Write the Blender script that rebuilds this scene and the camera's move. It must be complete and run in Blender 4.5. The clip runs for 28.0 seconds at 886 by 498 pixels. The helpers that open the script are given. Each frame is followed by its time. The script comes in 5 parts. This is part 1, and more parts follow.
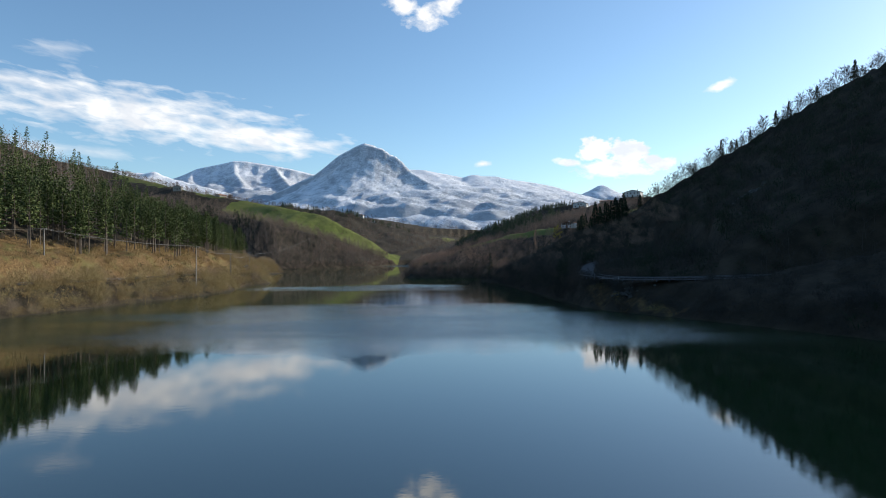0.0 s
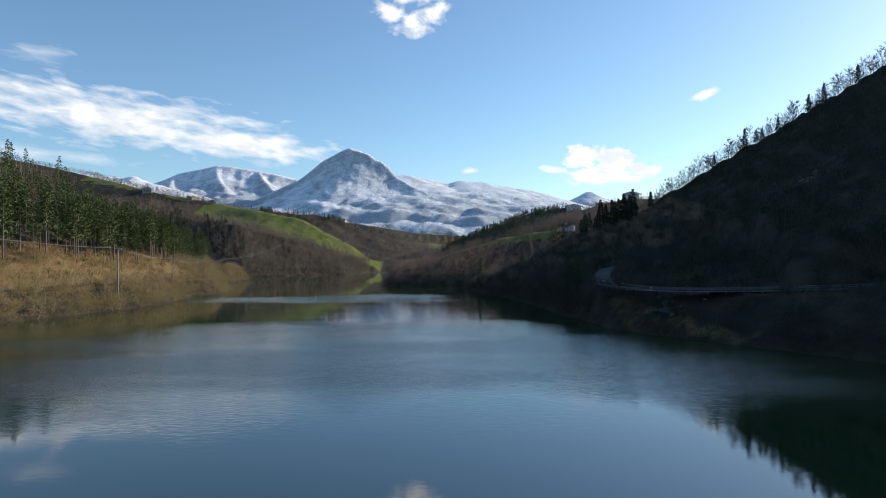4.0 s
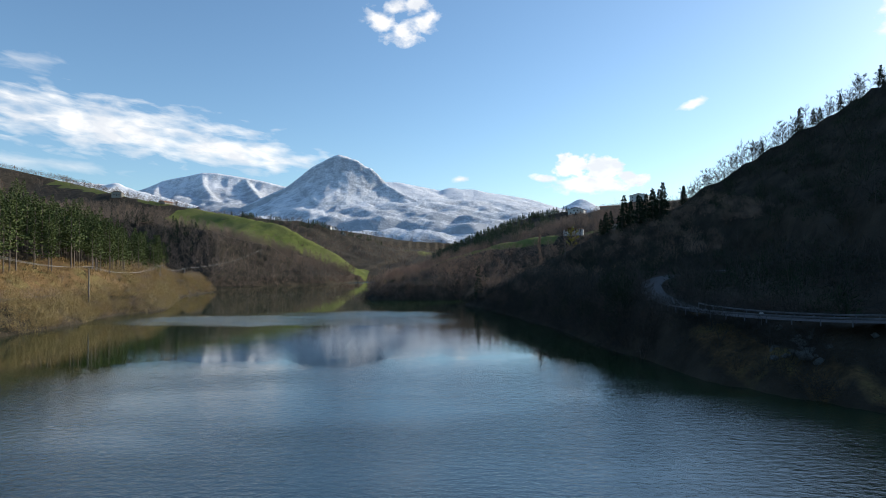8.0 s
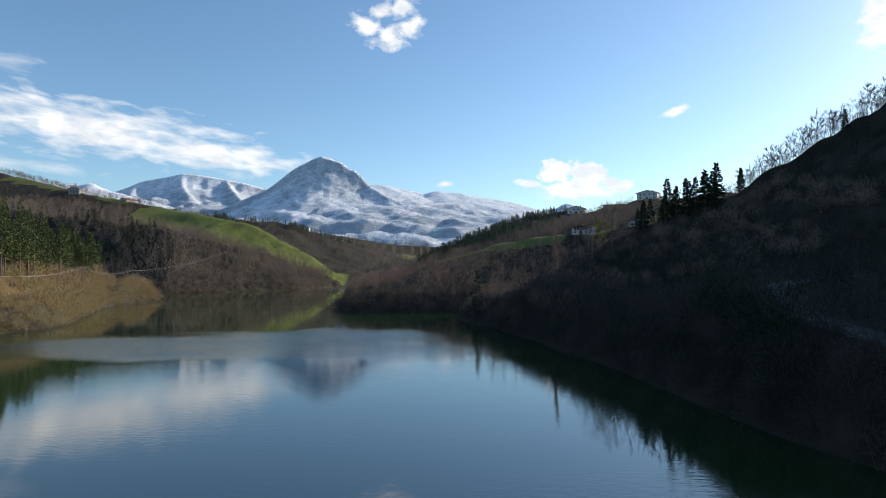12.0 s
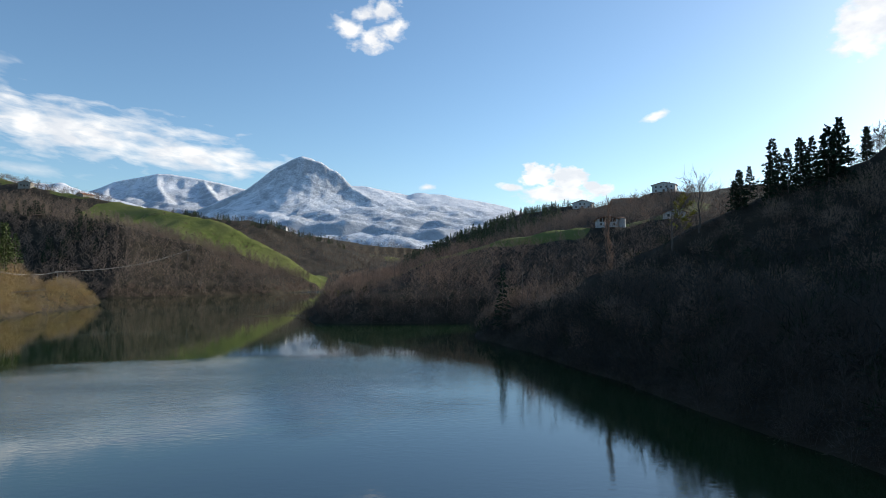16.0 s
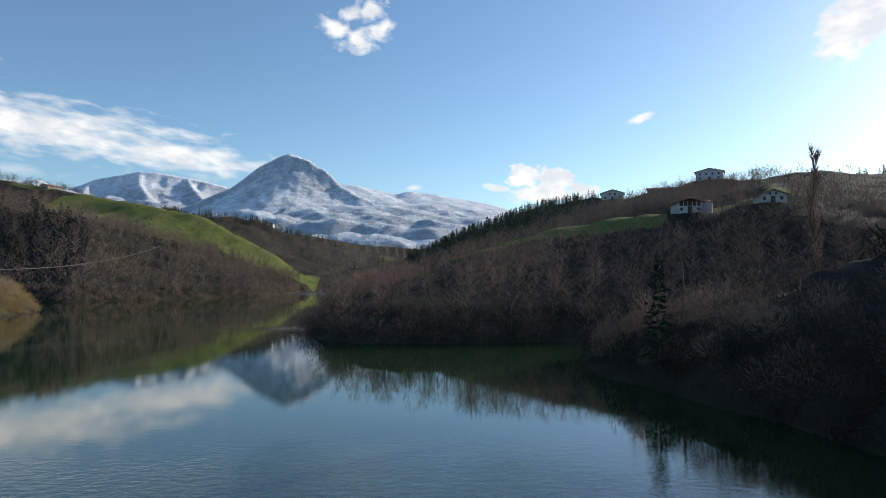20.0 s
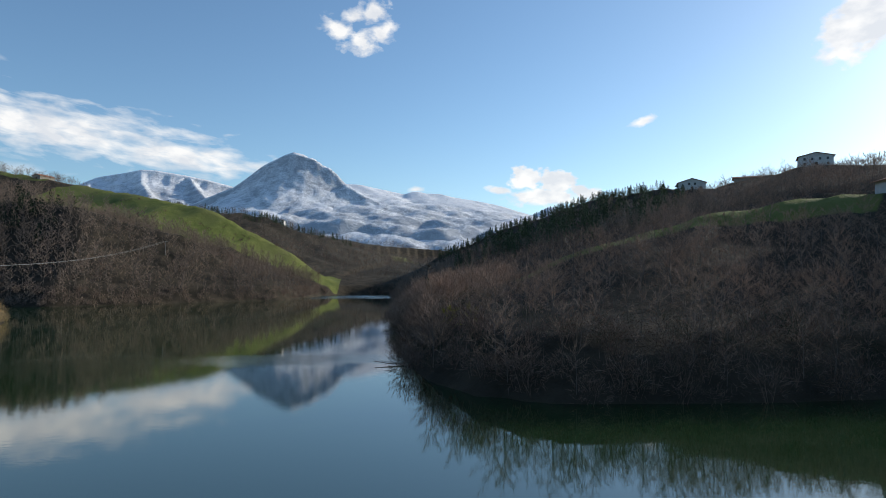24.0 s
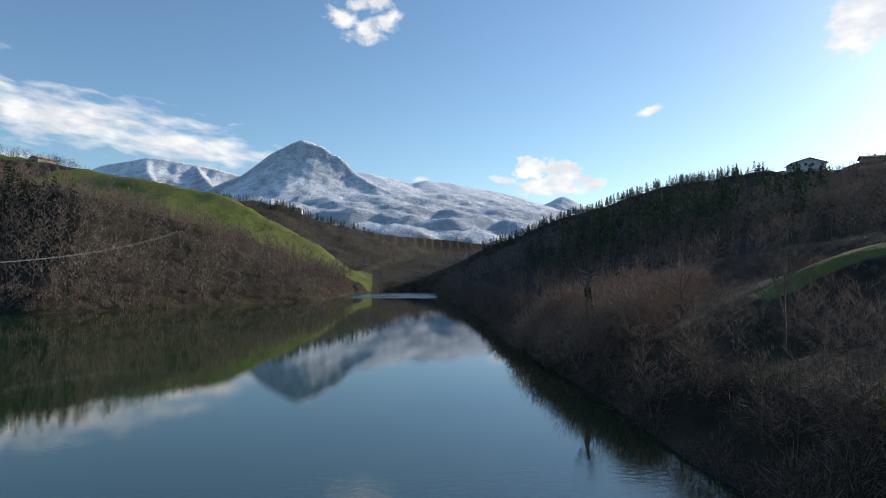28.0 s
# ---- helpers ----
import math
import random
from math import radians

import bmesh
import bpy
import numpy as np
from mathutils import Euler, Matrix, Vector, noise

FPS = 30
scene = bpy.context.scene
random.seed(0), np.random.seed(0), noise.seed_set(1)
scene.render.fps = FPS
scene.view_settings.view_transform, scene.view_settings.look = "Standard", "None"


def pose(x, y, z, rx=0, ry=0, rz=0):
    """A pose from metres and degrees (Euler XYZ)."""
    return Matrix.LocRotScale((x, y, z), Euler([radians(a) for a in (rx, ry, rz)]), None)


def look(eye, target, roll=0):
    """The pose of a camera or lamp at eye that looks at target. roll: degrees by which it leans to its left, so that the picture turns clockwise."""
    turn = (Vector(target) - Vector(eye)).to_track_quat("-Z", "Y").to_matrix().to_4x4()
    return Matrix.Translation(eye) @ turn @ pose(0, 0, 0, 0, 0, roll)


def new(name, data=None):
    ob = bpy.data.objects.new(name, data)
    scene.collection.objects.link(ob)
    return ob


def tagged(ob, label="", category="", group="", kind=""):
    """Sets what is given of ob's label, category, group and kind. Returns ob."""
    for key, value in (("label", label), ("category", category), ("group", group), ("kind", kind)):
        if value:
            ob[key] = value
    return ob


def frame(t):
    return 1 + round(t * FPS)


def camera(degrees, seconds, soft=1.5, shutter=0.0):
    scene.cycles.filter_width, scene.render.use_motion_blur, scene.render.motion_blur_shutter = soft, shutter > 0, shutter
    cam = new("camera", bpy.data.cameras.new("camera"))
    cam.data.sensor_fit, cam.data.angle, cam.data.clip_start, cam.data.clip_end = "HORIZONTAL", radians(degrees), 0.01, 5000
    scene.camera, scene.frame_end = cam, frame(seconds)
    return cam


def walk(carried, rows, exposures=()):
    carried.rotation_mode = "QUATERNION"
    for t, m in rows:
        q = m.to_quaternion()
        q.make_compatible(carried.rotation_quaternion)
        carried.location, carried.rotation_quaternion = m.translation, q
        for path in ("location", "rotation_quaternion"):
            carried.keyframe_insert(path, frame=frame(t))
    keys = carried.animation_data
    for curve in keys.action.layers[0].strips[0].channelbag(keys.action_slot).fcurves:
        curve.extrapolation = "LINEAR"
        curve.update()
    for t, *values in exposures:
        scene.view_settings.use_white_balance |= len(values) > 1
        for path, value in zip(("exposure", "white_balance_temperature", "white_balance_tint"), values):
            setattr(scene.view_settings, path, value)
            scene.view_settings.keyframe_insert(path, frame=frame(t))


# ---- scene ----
cam = camera(70.0, 28.0, soft=0.6)

# seconds, place in metres, heading to the left, tilt up and lean to the left in degrees
PATH = [
    (0.0, 0.00, -0.00, 16.00, -0.000, 0.351, -0.287),
    (0.5, 0.27, 5.38, 15.83, -0.194, 0.327, -0.243),
    (1.0, 0.54, 10.78, 15.68, -0.398, 0.392, -0.285),
    (1.5, 0.81, 16.23, 15.53, -0.657, 0.554, -0.278),
    (2.0, 1.07, 21.78, 15.41, -0.719, 0.543, -0.200),
    (3.0, 1.56, 33.15, 15.21, -0.979, 0.691, -0.225),
    (3.5, 1.77, 39.08, 15.15, -1.094, 0.829, -0.213),
    (5.5, 2.41, 63.95, 15.06, -1.460, 1.251, -0.394),
    (6.0, 2.55, 70.48, 15.07, -1.564, 1.325, -0.462),
    (7.0, 2.84, 84.10, 15.14, -1.778, 1.505, -0.418),
    (8.0, 3.13, 98.13, 15.22, -2.057, 1.706, -0.316),
    (9.0, 3.41, 112.40, 15.26, -2.348, 1.838, -0.300),
    (10.0, 3.68, 126.77, 15.23, -2.690, 1.886, -0.400),
    (11.0, 3.87, 141.18, 15.14, -3.040, 2.020, -0.285),
    (12.0, 3.92, 155.60, 15.01, -3.447, 2.126, -0.075),
    (12.5, 3.81, 162.81, 14.91, -3.664, 2.129, -0.019),
    (14.5, 2.82, 191.64, 14.45, -4.515, 2.305, 0.009),
    (15.0, 2.40, 198.85, 14.32, -4.709, 2.308, -0.090),
    (16.0, 1.18, 213.28, 14.07, -5.078, 2.407, -0.033),
    (17.0, -0.56, 227.84, 13.85, -5.433, 2.409, 0.084),
    (17.5, -1.69, 235.18, 13.79, -5.479, 2.617, 0.199),
    (18.0, -3.04, 242.56, 13.73, -5.740, 2.588, 0.138),
    (19.0, -6.05, 257.32, 13.64, -6.034, 2.645, 0.220),
    (20.0, -9.49, 272.21, 13.51, -6.289, 2.473, -0.008),
    (20.5, -11.54, 279.74, 13.44, -6.394, 2.398, -0.025),
    (22.5, -21.20, 310.19, 13.19, -6.458, 2.515, 0.169),
    (23.0, -24.01, 317.84, 13.20, -6.401, 2.598, 0.217),
    (23.5, -27.13, 325.49, 13.31, -6.310, 2.672, 0.253),
    (24.0, -30.41, 333.12, 13.51, -6.160, 2.632, 0.345),
    (25.0, -37.01, 348.24, 14.12, -5.847, 2.473, 0.199),
    (26.0, -43.10, 363.08, 14.96, -5.706, 2.281, 0.081),
    (27.0, -48.55, 377.67, 15.94, -5.654, 2.032, 0.227),
    (27.5, -51.02, 384.88, 16.47, -5.640, 1.866, 0.387),
    (28.0, -53.35, 392.04, 17.01, -5.754, 1.723, 0.520),
]
walk(cam, [(t, pose(x, y, z, 90 + tilt, 0, head) @ pose(0, 0, 0, 0, 0, lean)) for t, x, y, z, head, tilt, lean in PATH],
     exposures=[(0.0, 0.18), (12.0, 0.15), (19.0, 0.04), (28.0, -0.02)])

# ---- world and sun ----
SUN_AZ, SUN_EL = 60.0, 19.0        # degrees to the right of the lake's axis, degrees up


def node(tree, kind, inputs=None, operation="", use_clamp=False, data_type="", attribute_name=""):
    n = tree.nodes.new(kind)
    if operation:
        n.operation = operation
    if use_clamp:
        n.use_clamp = True
    if data_type:
        n.data_type = data_type
    if attribute_name:
        n.attribute_name = attribute_name
    for k, v in (inputs or {}).items():
        if isinstance(v, bpy.types.NodeSocket):
            tree.links.new(v, n.inputs[k])
        else:
            n.inputs[k].default_value = v
    return n


def calc(tree, op, a, b=0.0, c=0.0, clamp=False):
    return node(tree, "ShaderNodeMath", {0: a, 1: b, 2: c}, operation=op, use_clamp=clamp).outputs[0]


def mixed(tree, fac, a, b):
    n = node(tree, "ShaderNodeMix", {0: fac, 6: a, 7: b}, data_type="RGBA")
    return n.outputs[2]


def ramp(tree, value, lo, hi, a=0.0, b=1.0):
    return node(tree, "ShaderNodeMapRange", {0: value, 1: lo, 2: hi, 3: a, 4: b}).outputs[0]


world = bpy.data.worlds.new("sky")
scene.world = world
world.use_nodes = True
wt = world.node_tree
wt.nodes.clear()
sky = node(wt, "ShaderNodeTexSky")
sky.sky_type, sky.sun_disc = "NISHITA", False
sky.sun_elevation, sky.sun_rotation = radians(SUN_EL), radians(SUN_AZ)
sky.altitude, sky.air_density, sky.dust_density, sky.ozone_density = 300, 1.0, 0.6, 4.0
coord = node(wt, "ShaderNodeTexCoord").outputs["Generated"]
xyz = node(wt, "ShaderNodeSeparateXYZ", {0: coord}).outputs
az = calc(wt, "MULTIPLY", calc(wt, "ARCTAN2", xyz[0], xyz[1]), 57.2958)
el = calc(wt, "MULTIPLY", calc(wt, "ARCSINE", xyz[2]), 57.2958)
flat = node(wt, "ShaderNodeCombineXYZ", {0: az, 1: calc(wt, "MULTIPLY", el, 1.6)}).outputs[0]
fluff = node(wt, "ShaderNodeTexNoise", {"Vector": flat, "Scale": 0.72, "Detail": 7.0, "Roughness": 0.55, "Distortion": 0.2}).outputs[0]
long = node(wt, "ShaderNodeCombineXYZ", {0: calc(wt, "MULTIPLY", az, 0.55), 1: calc(wt, "ADD", calc(wt, "MULTIPLY", el, 1.9), calc(wt, "MULTIPLY", az, 0.2))}).outputs[0]
streak = node(wt, "ShaderNodeTexNoise", {"Vector": long, "Scale": 0.75, "Detail": 5.0, "Roughness": 0.5, "Distortion": 0.25}).outputs[0]
# clouds: heading, height, half width, half height in degrees, lean, softness, 1 for streaks, raggedness
CLOUDS = [(-0.3, 23.0, 1.7, 1.1, 0.2, 1.5, 0, 2.2), (-1.3, 20.5, 2.1, 1.1, 0.1, 1.6, 0, 2.2), (-3.7, 21.5, 1.7, 1.0, -0.2, 1.4, 0, 2.2), (0.5, 21.4, 1.7, 1.1, 0.3, 1.2, 0, 2.2), (-2.2, 22.5, 1.6, 0.7, 0.3, 1.2, 0, 2.2),
          (-26.0, 11.4, 14.5, 2.4, -0.08, 1.1, 1, 2.2), (-17.0, 10.0, 10.0, 1.5, -0.10, 1.2, 1, 1.9), (-34.5, 13.0, 4.0, 0.7, -0.10, 0.8, 1, 2.0), (-31.5, 15.6, 2.5, 0.8, 0.0, 0.45, 1, 2.3), (-31.0, 8.2, 7.0, 0.6, -0.06, 0.5, 1, 2.0),
          (13.7, 8.9, 1.8, 1.15, 0.0, 4.0, 0, 1.9), (16.3, 8.6, 1.9, 1.15, -0.05, 4.0, 0, 1.9), (18.8, 7.6, 1.5, 0.75, -0.15, 3.5, 0, 1.8), (11.2, 7.9, 1.3, 0.4, -0.1, 2.0, 0, 1.8), (15.6, 7.3, 3.8, 0.95, 0.0, 2.5, 0, 1.5),
          (40.5, 19.5, 3.8, 3.0, 0.5, 3.0, 0, 1.2), (23.8, 13.5, 1.3, 0.5, 0.3, 1.2, 0, 2.2), (3.6, 8.0, 0.9, 0.35, 0.0, 1.0, 0, 2.2)]
cover = None
for a, e, w, h, lean, soft, kind, rag in CLOUDS:
    da = calc(wt, "SUBTRACT", az, a)
    de = calc(wt, "SUBTRACT", calc(wt, "SUBTRACT", el, e), calc(wt, "MULTIPLY", da, lean))
    da, de = calc(wt, "DIVIDE", da, w), calc(wt, "DIVIDE", de, h)
    far = calc(wt, "SQRT", calc(wt, "ADD", calc(wt, "MULTIPLY", da, da), calc(wt, "MULTIPLY", de, de)))
    body = calc(wt, "SUBTRACT", 1.0, far)
    body = calc(wt, "ADD", body, calc(wt, "MULTIPLY", calc(wt, "SUBTRACT", streak if kind else fluff, 0.5), rag))
    body = calc(wt, "MULTIPLY", body, soft, clamp=True)
    body = calc(wt, "MULTIPLY", body, ramp(wt, far, 1.0, 1.9, 1.0, 0.0))
    cover = body if cover is None else calc(wt, "MAXIMUM", cover, body)
cover = calc(wt, "MULTIPLY", cover, calc(wt, "GREATER_THAN", xyz[2], 0.0))
shade = node(wt, "ShaderNodeTexNoise", {"Vector": flat, "Scale": 0.4, "Detail": 4.0}).outputs[0]
CLOUD_LIT, CLOUD_DIM = (6.6, 6.5, 6.35, 1), (5.0, 5.15, 5.4, 1)
cloud = mixed(wt, ramp(wt, shade, 0.4, 0.62), CLOUD_DIM, CLOUD_LIT)
air = node(wt, "ShaderNodeVectorMath", {0: sky.outputs[0], 1: (1.03, 1.05, 0.99)}, operation="MULTIPLY").outputs[0]
both = mixed(wt, calc(wt, "MULTIPLY", cover, 0.92), air, cloud)
back = node(wt, "ShaderNodeBackground", {0: both, 1: 0.16})
node(wt, "ShaderNodeOutputWorld", {0: back.outputs[0]})

sun = new("sun", bpy.data.lights.new("sun", "SUN"))
sun.data.energy, sun.data.angle, sun.data.color = 5.0, radians(0.5), (1.0, 0.93, 0.82)
sa, se = radians(SUN_AZ), radians(SUN_EL)
sun.matrix_world = look((math.sin(sa) * math.cos(se) * 100, math.cos(sa) * math.cos(se) * 100, math.sin(se) * 100), (0, 0, 0))


# ---- materials ----
def material(name, rough=0.8, metal=0.0):
    m = bpy.data.materials.new(name)
    m.use_nodes = True
    t = m.node_tree
    b = t.nodes["Principled BSDF"]
    b.inputs["Roughness"].default_value = rough
    b.inputs["Metallic"].default_value = metal
    b.inputs["Specular IOR Level"].default_value = 0.25
    return m, t, b


def grain(t, scale, detail=4.0, rough=0.6):
    place = node(t, "ShaderNodeNewGeometry").outputs["Position"]
    return node(t, "ShaderNodeTexNoise", {"Vector": place, "Scale": scale, "Detail": detail, "Roughness": rough}).outputs[0]


def varied(name, a, b, scale=0.8, rough=0.85, metal=0.0, bump=0.0, island=0.0):
    """Two tones mixed by noise at two scales, and by the piece."""
    m, t, bsdf = material(name, rough, metal)
    big, small = grain(t, scale), grain(t, scale * 9.0)
    mix = calc(t, "ADD", calc(t, "MULTIPLY", big, 0.65), calc(t, "MULTIPLY", small, 0.35))
    if island:
        r = node(t, "ShaderNodeNewGeometry").outputs["Random Per Island"]
        mix = calc(t, "ADD", calc(t, "MULTIPLY", mix, 1.0 - island), calc(t, "MULTIPLY", r, island))
    t.links.new(mixed(t, ramp(t, mix, 0.3, 0.7), (*a, 1), (*b, 1)), bsdf.inputs["Base Color"])
    if bump:
        n = node(t, "ShaderNodeBump", {"Height": small, "Strength": bump, "Distance": 0.3})
        t.links.new(n.outputs[0], bsdf.inputs["Normal"])
    return m


bark = varied("bark", (0.10, 0.08, 0.065), (0.20, 0.17, 0.14), 1.5, bump=0.4)
pale_bark = varied("pale_bark", (0.20, 0.18, 0.15), (0.36, 0.33, 0.29), 1.5, bump=0.4)
needles = varied("needles", (0.045, 0.075, 0.025), (0.14, 0.17, 0.055), 0.05, island=0.45)
# needle green paled to put the haze over far ridges into the colour
far_needles = varied("hazed_needles", (0.05, 0.075, 0.04), (0.12, 0.15, 0.075), 0.05, island=0.45)
dark_needles = varied("dark_needles", (0.014, 0.028, 0.016), (0.035, 0.06, 0.026), 0.05, island=0.45)
twigs = varied("bare_twigs", (0.12, 0.08, 0.058), (0.25, 0.17, 0.125), 0.03, island=0.45)
# bark with the east slope's deep shade put into its colour
deep_shade_bark = varied("deep_shade_bark", (0.045, 0.038, 0.03), (0.09, 0.078, 0.062), 1.5, bump=0.4)
# grey stone darkened in colour to match the shade of the east slope
shade_dark_stone = varied("shade_dark_rock", (0.07, 0.075, 0.065), (0.15, 0.15, 0.14), 0.4, 0.9, bump=0.6)
# darker copy of the bare twigs, with the east slope's shade in its colour
deep_shade_twigs = varied("deep_shade_dark_twigs", (0.03, 0.029, 0.025), (0.066, 0.06, 0.048), 0.03, island=0.45)
# mid-dark copy of the bare twigs, half of the shade painted in
half_shade_twigs = varied("half_shade_grey_twigs", (0.062, 0.052, 0.042), (0.135, 0.108, 0.084), 0.03, island=0.45)
# reddish twigs, lightened so that sunlight is part of their colour
sunlit_red_twigs = varied("sunlit_reddish_twigs", (0.25, 0.162, 0.115), (0.46, 0.31, 0.215), 0.03, island=0.3)
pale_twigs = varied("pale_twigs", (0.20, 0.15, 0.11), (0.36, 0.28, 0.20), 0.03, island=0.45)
scrub_twigs = varied("scrub_twigs", (0.17, 0.12, 0.055), (0.45, 0.31, 0.135), 0.11, island=0.3)
olive_twigs = varied("olive_twigs", (0.20, 0.155, 0.07), (0.40, 0.315, 0.15), 0.04, island=0.4)
# lighter copy of the bare twigs; its paleness stands for haze over distant woods
knoll_twigs = varied("hazed_wood_twigs", (0.175, 0.126, 0.095), (0.335, 0.25, 0.187), 0.03, island=0.35)
# dark green of the leaves, deepened further to carry the slopes' shade
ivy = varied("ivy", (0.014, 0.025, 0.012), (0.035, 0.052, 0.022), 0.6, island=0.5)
asphalt = varied("asphalt", (0.035, 0.036, 0.038), (0.065, 0.066, 0.068), 0.5, 0.75, bump=0.2)
gravel = varied("gravel", (0.05, 0.06, 0.033), (0.10, 0.10, 0.06), 0.6, 0.9, bump=0.5)
galvanised = varied("galvanised_steel", (0.10, 0.105, 0.11), (0.20, 0.20, 0.205), 2.0, 0.7, 0.35)
concrete = varied("concrete", (0.16, 0.155, 0.145), (0.28, 0.27, 0.25), 1.2, 0.9, bump=0.2)
whitewash = varied("whitewash", (0.46, 0.45, 0.43), (0.64, 0.63, 0.60), 0.7, 0.85, bump=0.1)
stone_wall = varied("stone_wall", (0.22, 0.20, 0.17), (0.40, 0.37, 0.32), 2.0, 0.9, bump=0.5)
roof_tiles = varied("roof_tiles", (0.20, 0.09, 0.055), (0.34, 0.17, 0.10), 2.5, 0.85, bump=0.5)
dark_wood = varied("dark_wood", (0.06, 0.035, 0.022), (0.12, 0.075, 0.045), 2.0, 0.75)
wire = varied("wire", (0.25, 0.24, 0.22), (0.4, 0.38, 0.34), 1.0, 0.5, 0.5)
glass, gt, gb = material("window_glass", 0.08)
gb.inputs["Base Color"].default_value = (0.02, 0.025, 0.03, 1)
gb.inputs["Specular IOR Level"].default_value = 0.6


def ground_material():
    """Leaf litter, dry grass, meadow and snow fields, spread by the plan."""
    m, t, b = material("valley_ground", 0.95)
    b.inputs["Specular IOR Level"].default_value = 0.1
    lay = node(t, "ShaderNodeAttribute", attribute_name="cover")
    sep = node(t, "ShaderNodeSeparateColor", {0: lay.outputs["Color"]}).outputs
    coarse, mid, fine = grain(t, 0.02), grain(t, 0.15, 5.0), grain(t, 1.6, 5.0)
    litter = mixed(t, ramp(t, mid, 0.35, 0.65), (0.03, 0.026, 0.018, 1), (0.07, 0.055, 0.038, 1))
    dry = mixed(t, ramp(t, fine, 0.35, 0.65), (0.10, 0.062, 0.028, 1), (0.21, 0.135, 0.062, 1))
    dry = mixed(t, ramp(t, mid, 0.5, 0.68), dry, (0.15, 0.13, 0.05, 1))
    green = mixed(t, ramp(t, mid, 0.3, 0.7), (0.092, 0.114, 0.026, 1), (0.16, 0.176, 0.047, 1))
    green = mixed(t, ramp(t, coarse, 0.42, 0.66), green, (0.145, 0.15, 0.05, 1))
    wob = calc(t, "MULTIPLY", calc(t, "SUBTRACT", mid, 0.5), 0.7)
    col = mixed(t, ramp(t, calc(t, "ADD", sep[1], wob), 0.4, 0.6), litter, dry)
    col = mixed(t, ramp(t, calc(t, "ADD", sep[0], calc(t, "MULTIPLY", wob, 0.5)), 0.44, 0.56), col, green)
    col = mixed(t, ramp(t, calc(t, "ADD", sep[2], wob), 0.45, 0.55), col, (0.8, 0.82, 0.86, 1))
    t.links.new(col, b.inputs["Base Color"])
    n = node(t, "ShaderNodeBump", {"Height": calc(t, "ADD", fine, calc(t, "MULTIPLY", mid, 2.0)), "Strength": 0.6, "Distance": 0.8})
    t.links.new(n.outputs[0], b.inputs["Normal"])
    return m


def snow_material(name, low, top, bare, full):
    """Snow on rock: rock where it is steep, woods low down; both are paled to stand for haze."""
    m, t, b = material(name, 0.8)
    geo = node(t, "ShaderNodeNewGeometry")
    steep = node(t, "ShaderNodeSeparateXYZ", {0: geo.outputs["Normal"]}).outputs[2]
    high = node(t, "ShaderNodeSeparateXYZ", {0: geo.outputs["Position"]}).outputs[2]
    big, mid, fine = grain(t, 0.006, 5.0), grain(t, 0.03, 6.0, 0.7), grain(t, 0.12, 5.0, 0.7)
    # pale blue-grey puts the haze of distance into the rock's colour
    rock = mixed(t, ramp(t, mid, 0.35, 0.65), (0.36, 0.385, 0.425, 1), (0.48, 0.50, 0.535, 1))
    snow = mixed(t, fine, (0.78, 0.80, 0.84, 1), (0.88, 0.89, 0.91, 1))
    cover = calc(t, "ADD", ramp(t, steep, 0.62, 0.95), calc(t, "MULTIPLY", calc(t, "SUBTRACT", mid, 0.5), 1.7))
    cover = calc(t, "ADD", cover, calc(t, "MULTIPLY", calc(t, "SUBTRACT", fine, 0.5), 1.2))
    long = node(t, "ShaderNodeMapping", {"Vector": geo.outputs["Position"], "Rotation": (0, 0.35, 0), "Scale": (1.0, 0.3, 0.22)}).outputs[0]
    gully = node(t, "ShaderNodeTexNoise", {"Vector": long, "Scale": 0.022, "Detail": 5.0, "Roughness": 0.65, "Distortion": 0.6}).outputs[0]
    cover = calc(t, "ADD", cover, calc(t, "MULTIPLY", calc(t, "SUBTRACT", gully, 0.5), 1.4))
    cover = calc(t, "ADD", cover, ramp(t, high, low, top, bare, full))
    col = mixed(t, ramp(t, cover, 0.15, 0.95), rock, snow)
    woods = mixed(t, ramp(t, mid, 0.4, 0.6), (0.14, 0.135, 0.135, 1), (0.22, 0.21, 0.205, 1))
    line = calc(t, "ADD", high, calc(t, "MULTIPLY", calc(t, "SUBTRACT", big, 0.5), 160.0))
    col = mixed(t, ramp(t, line, 60, 120), woods, col)
    t.links.new(col, b.inputs["Base Color"])
    n = node(t, "ShaderNodeBump", {"Height": calc(t, "ADD", mid, calc(t, "MULTIPLY", fine, 0.3)), "Strength": 0.45, "Distance": 18.0})
    t.links.new(n.outputs[0], b.inputs["Normal"])
    return m


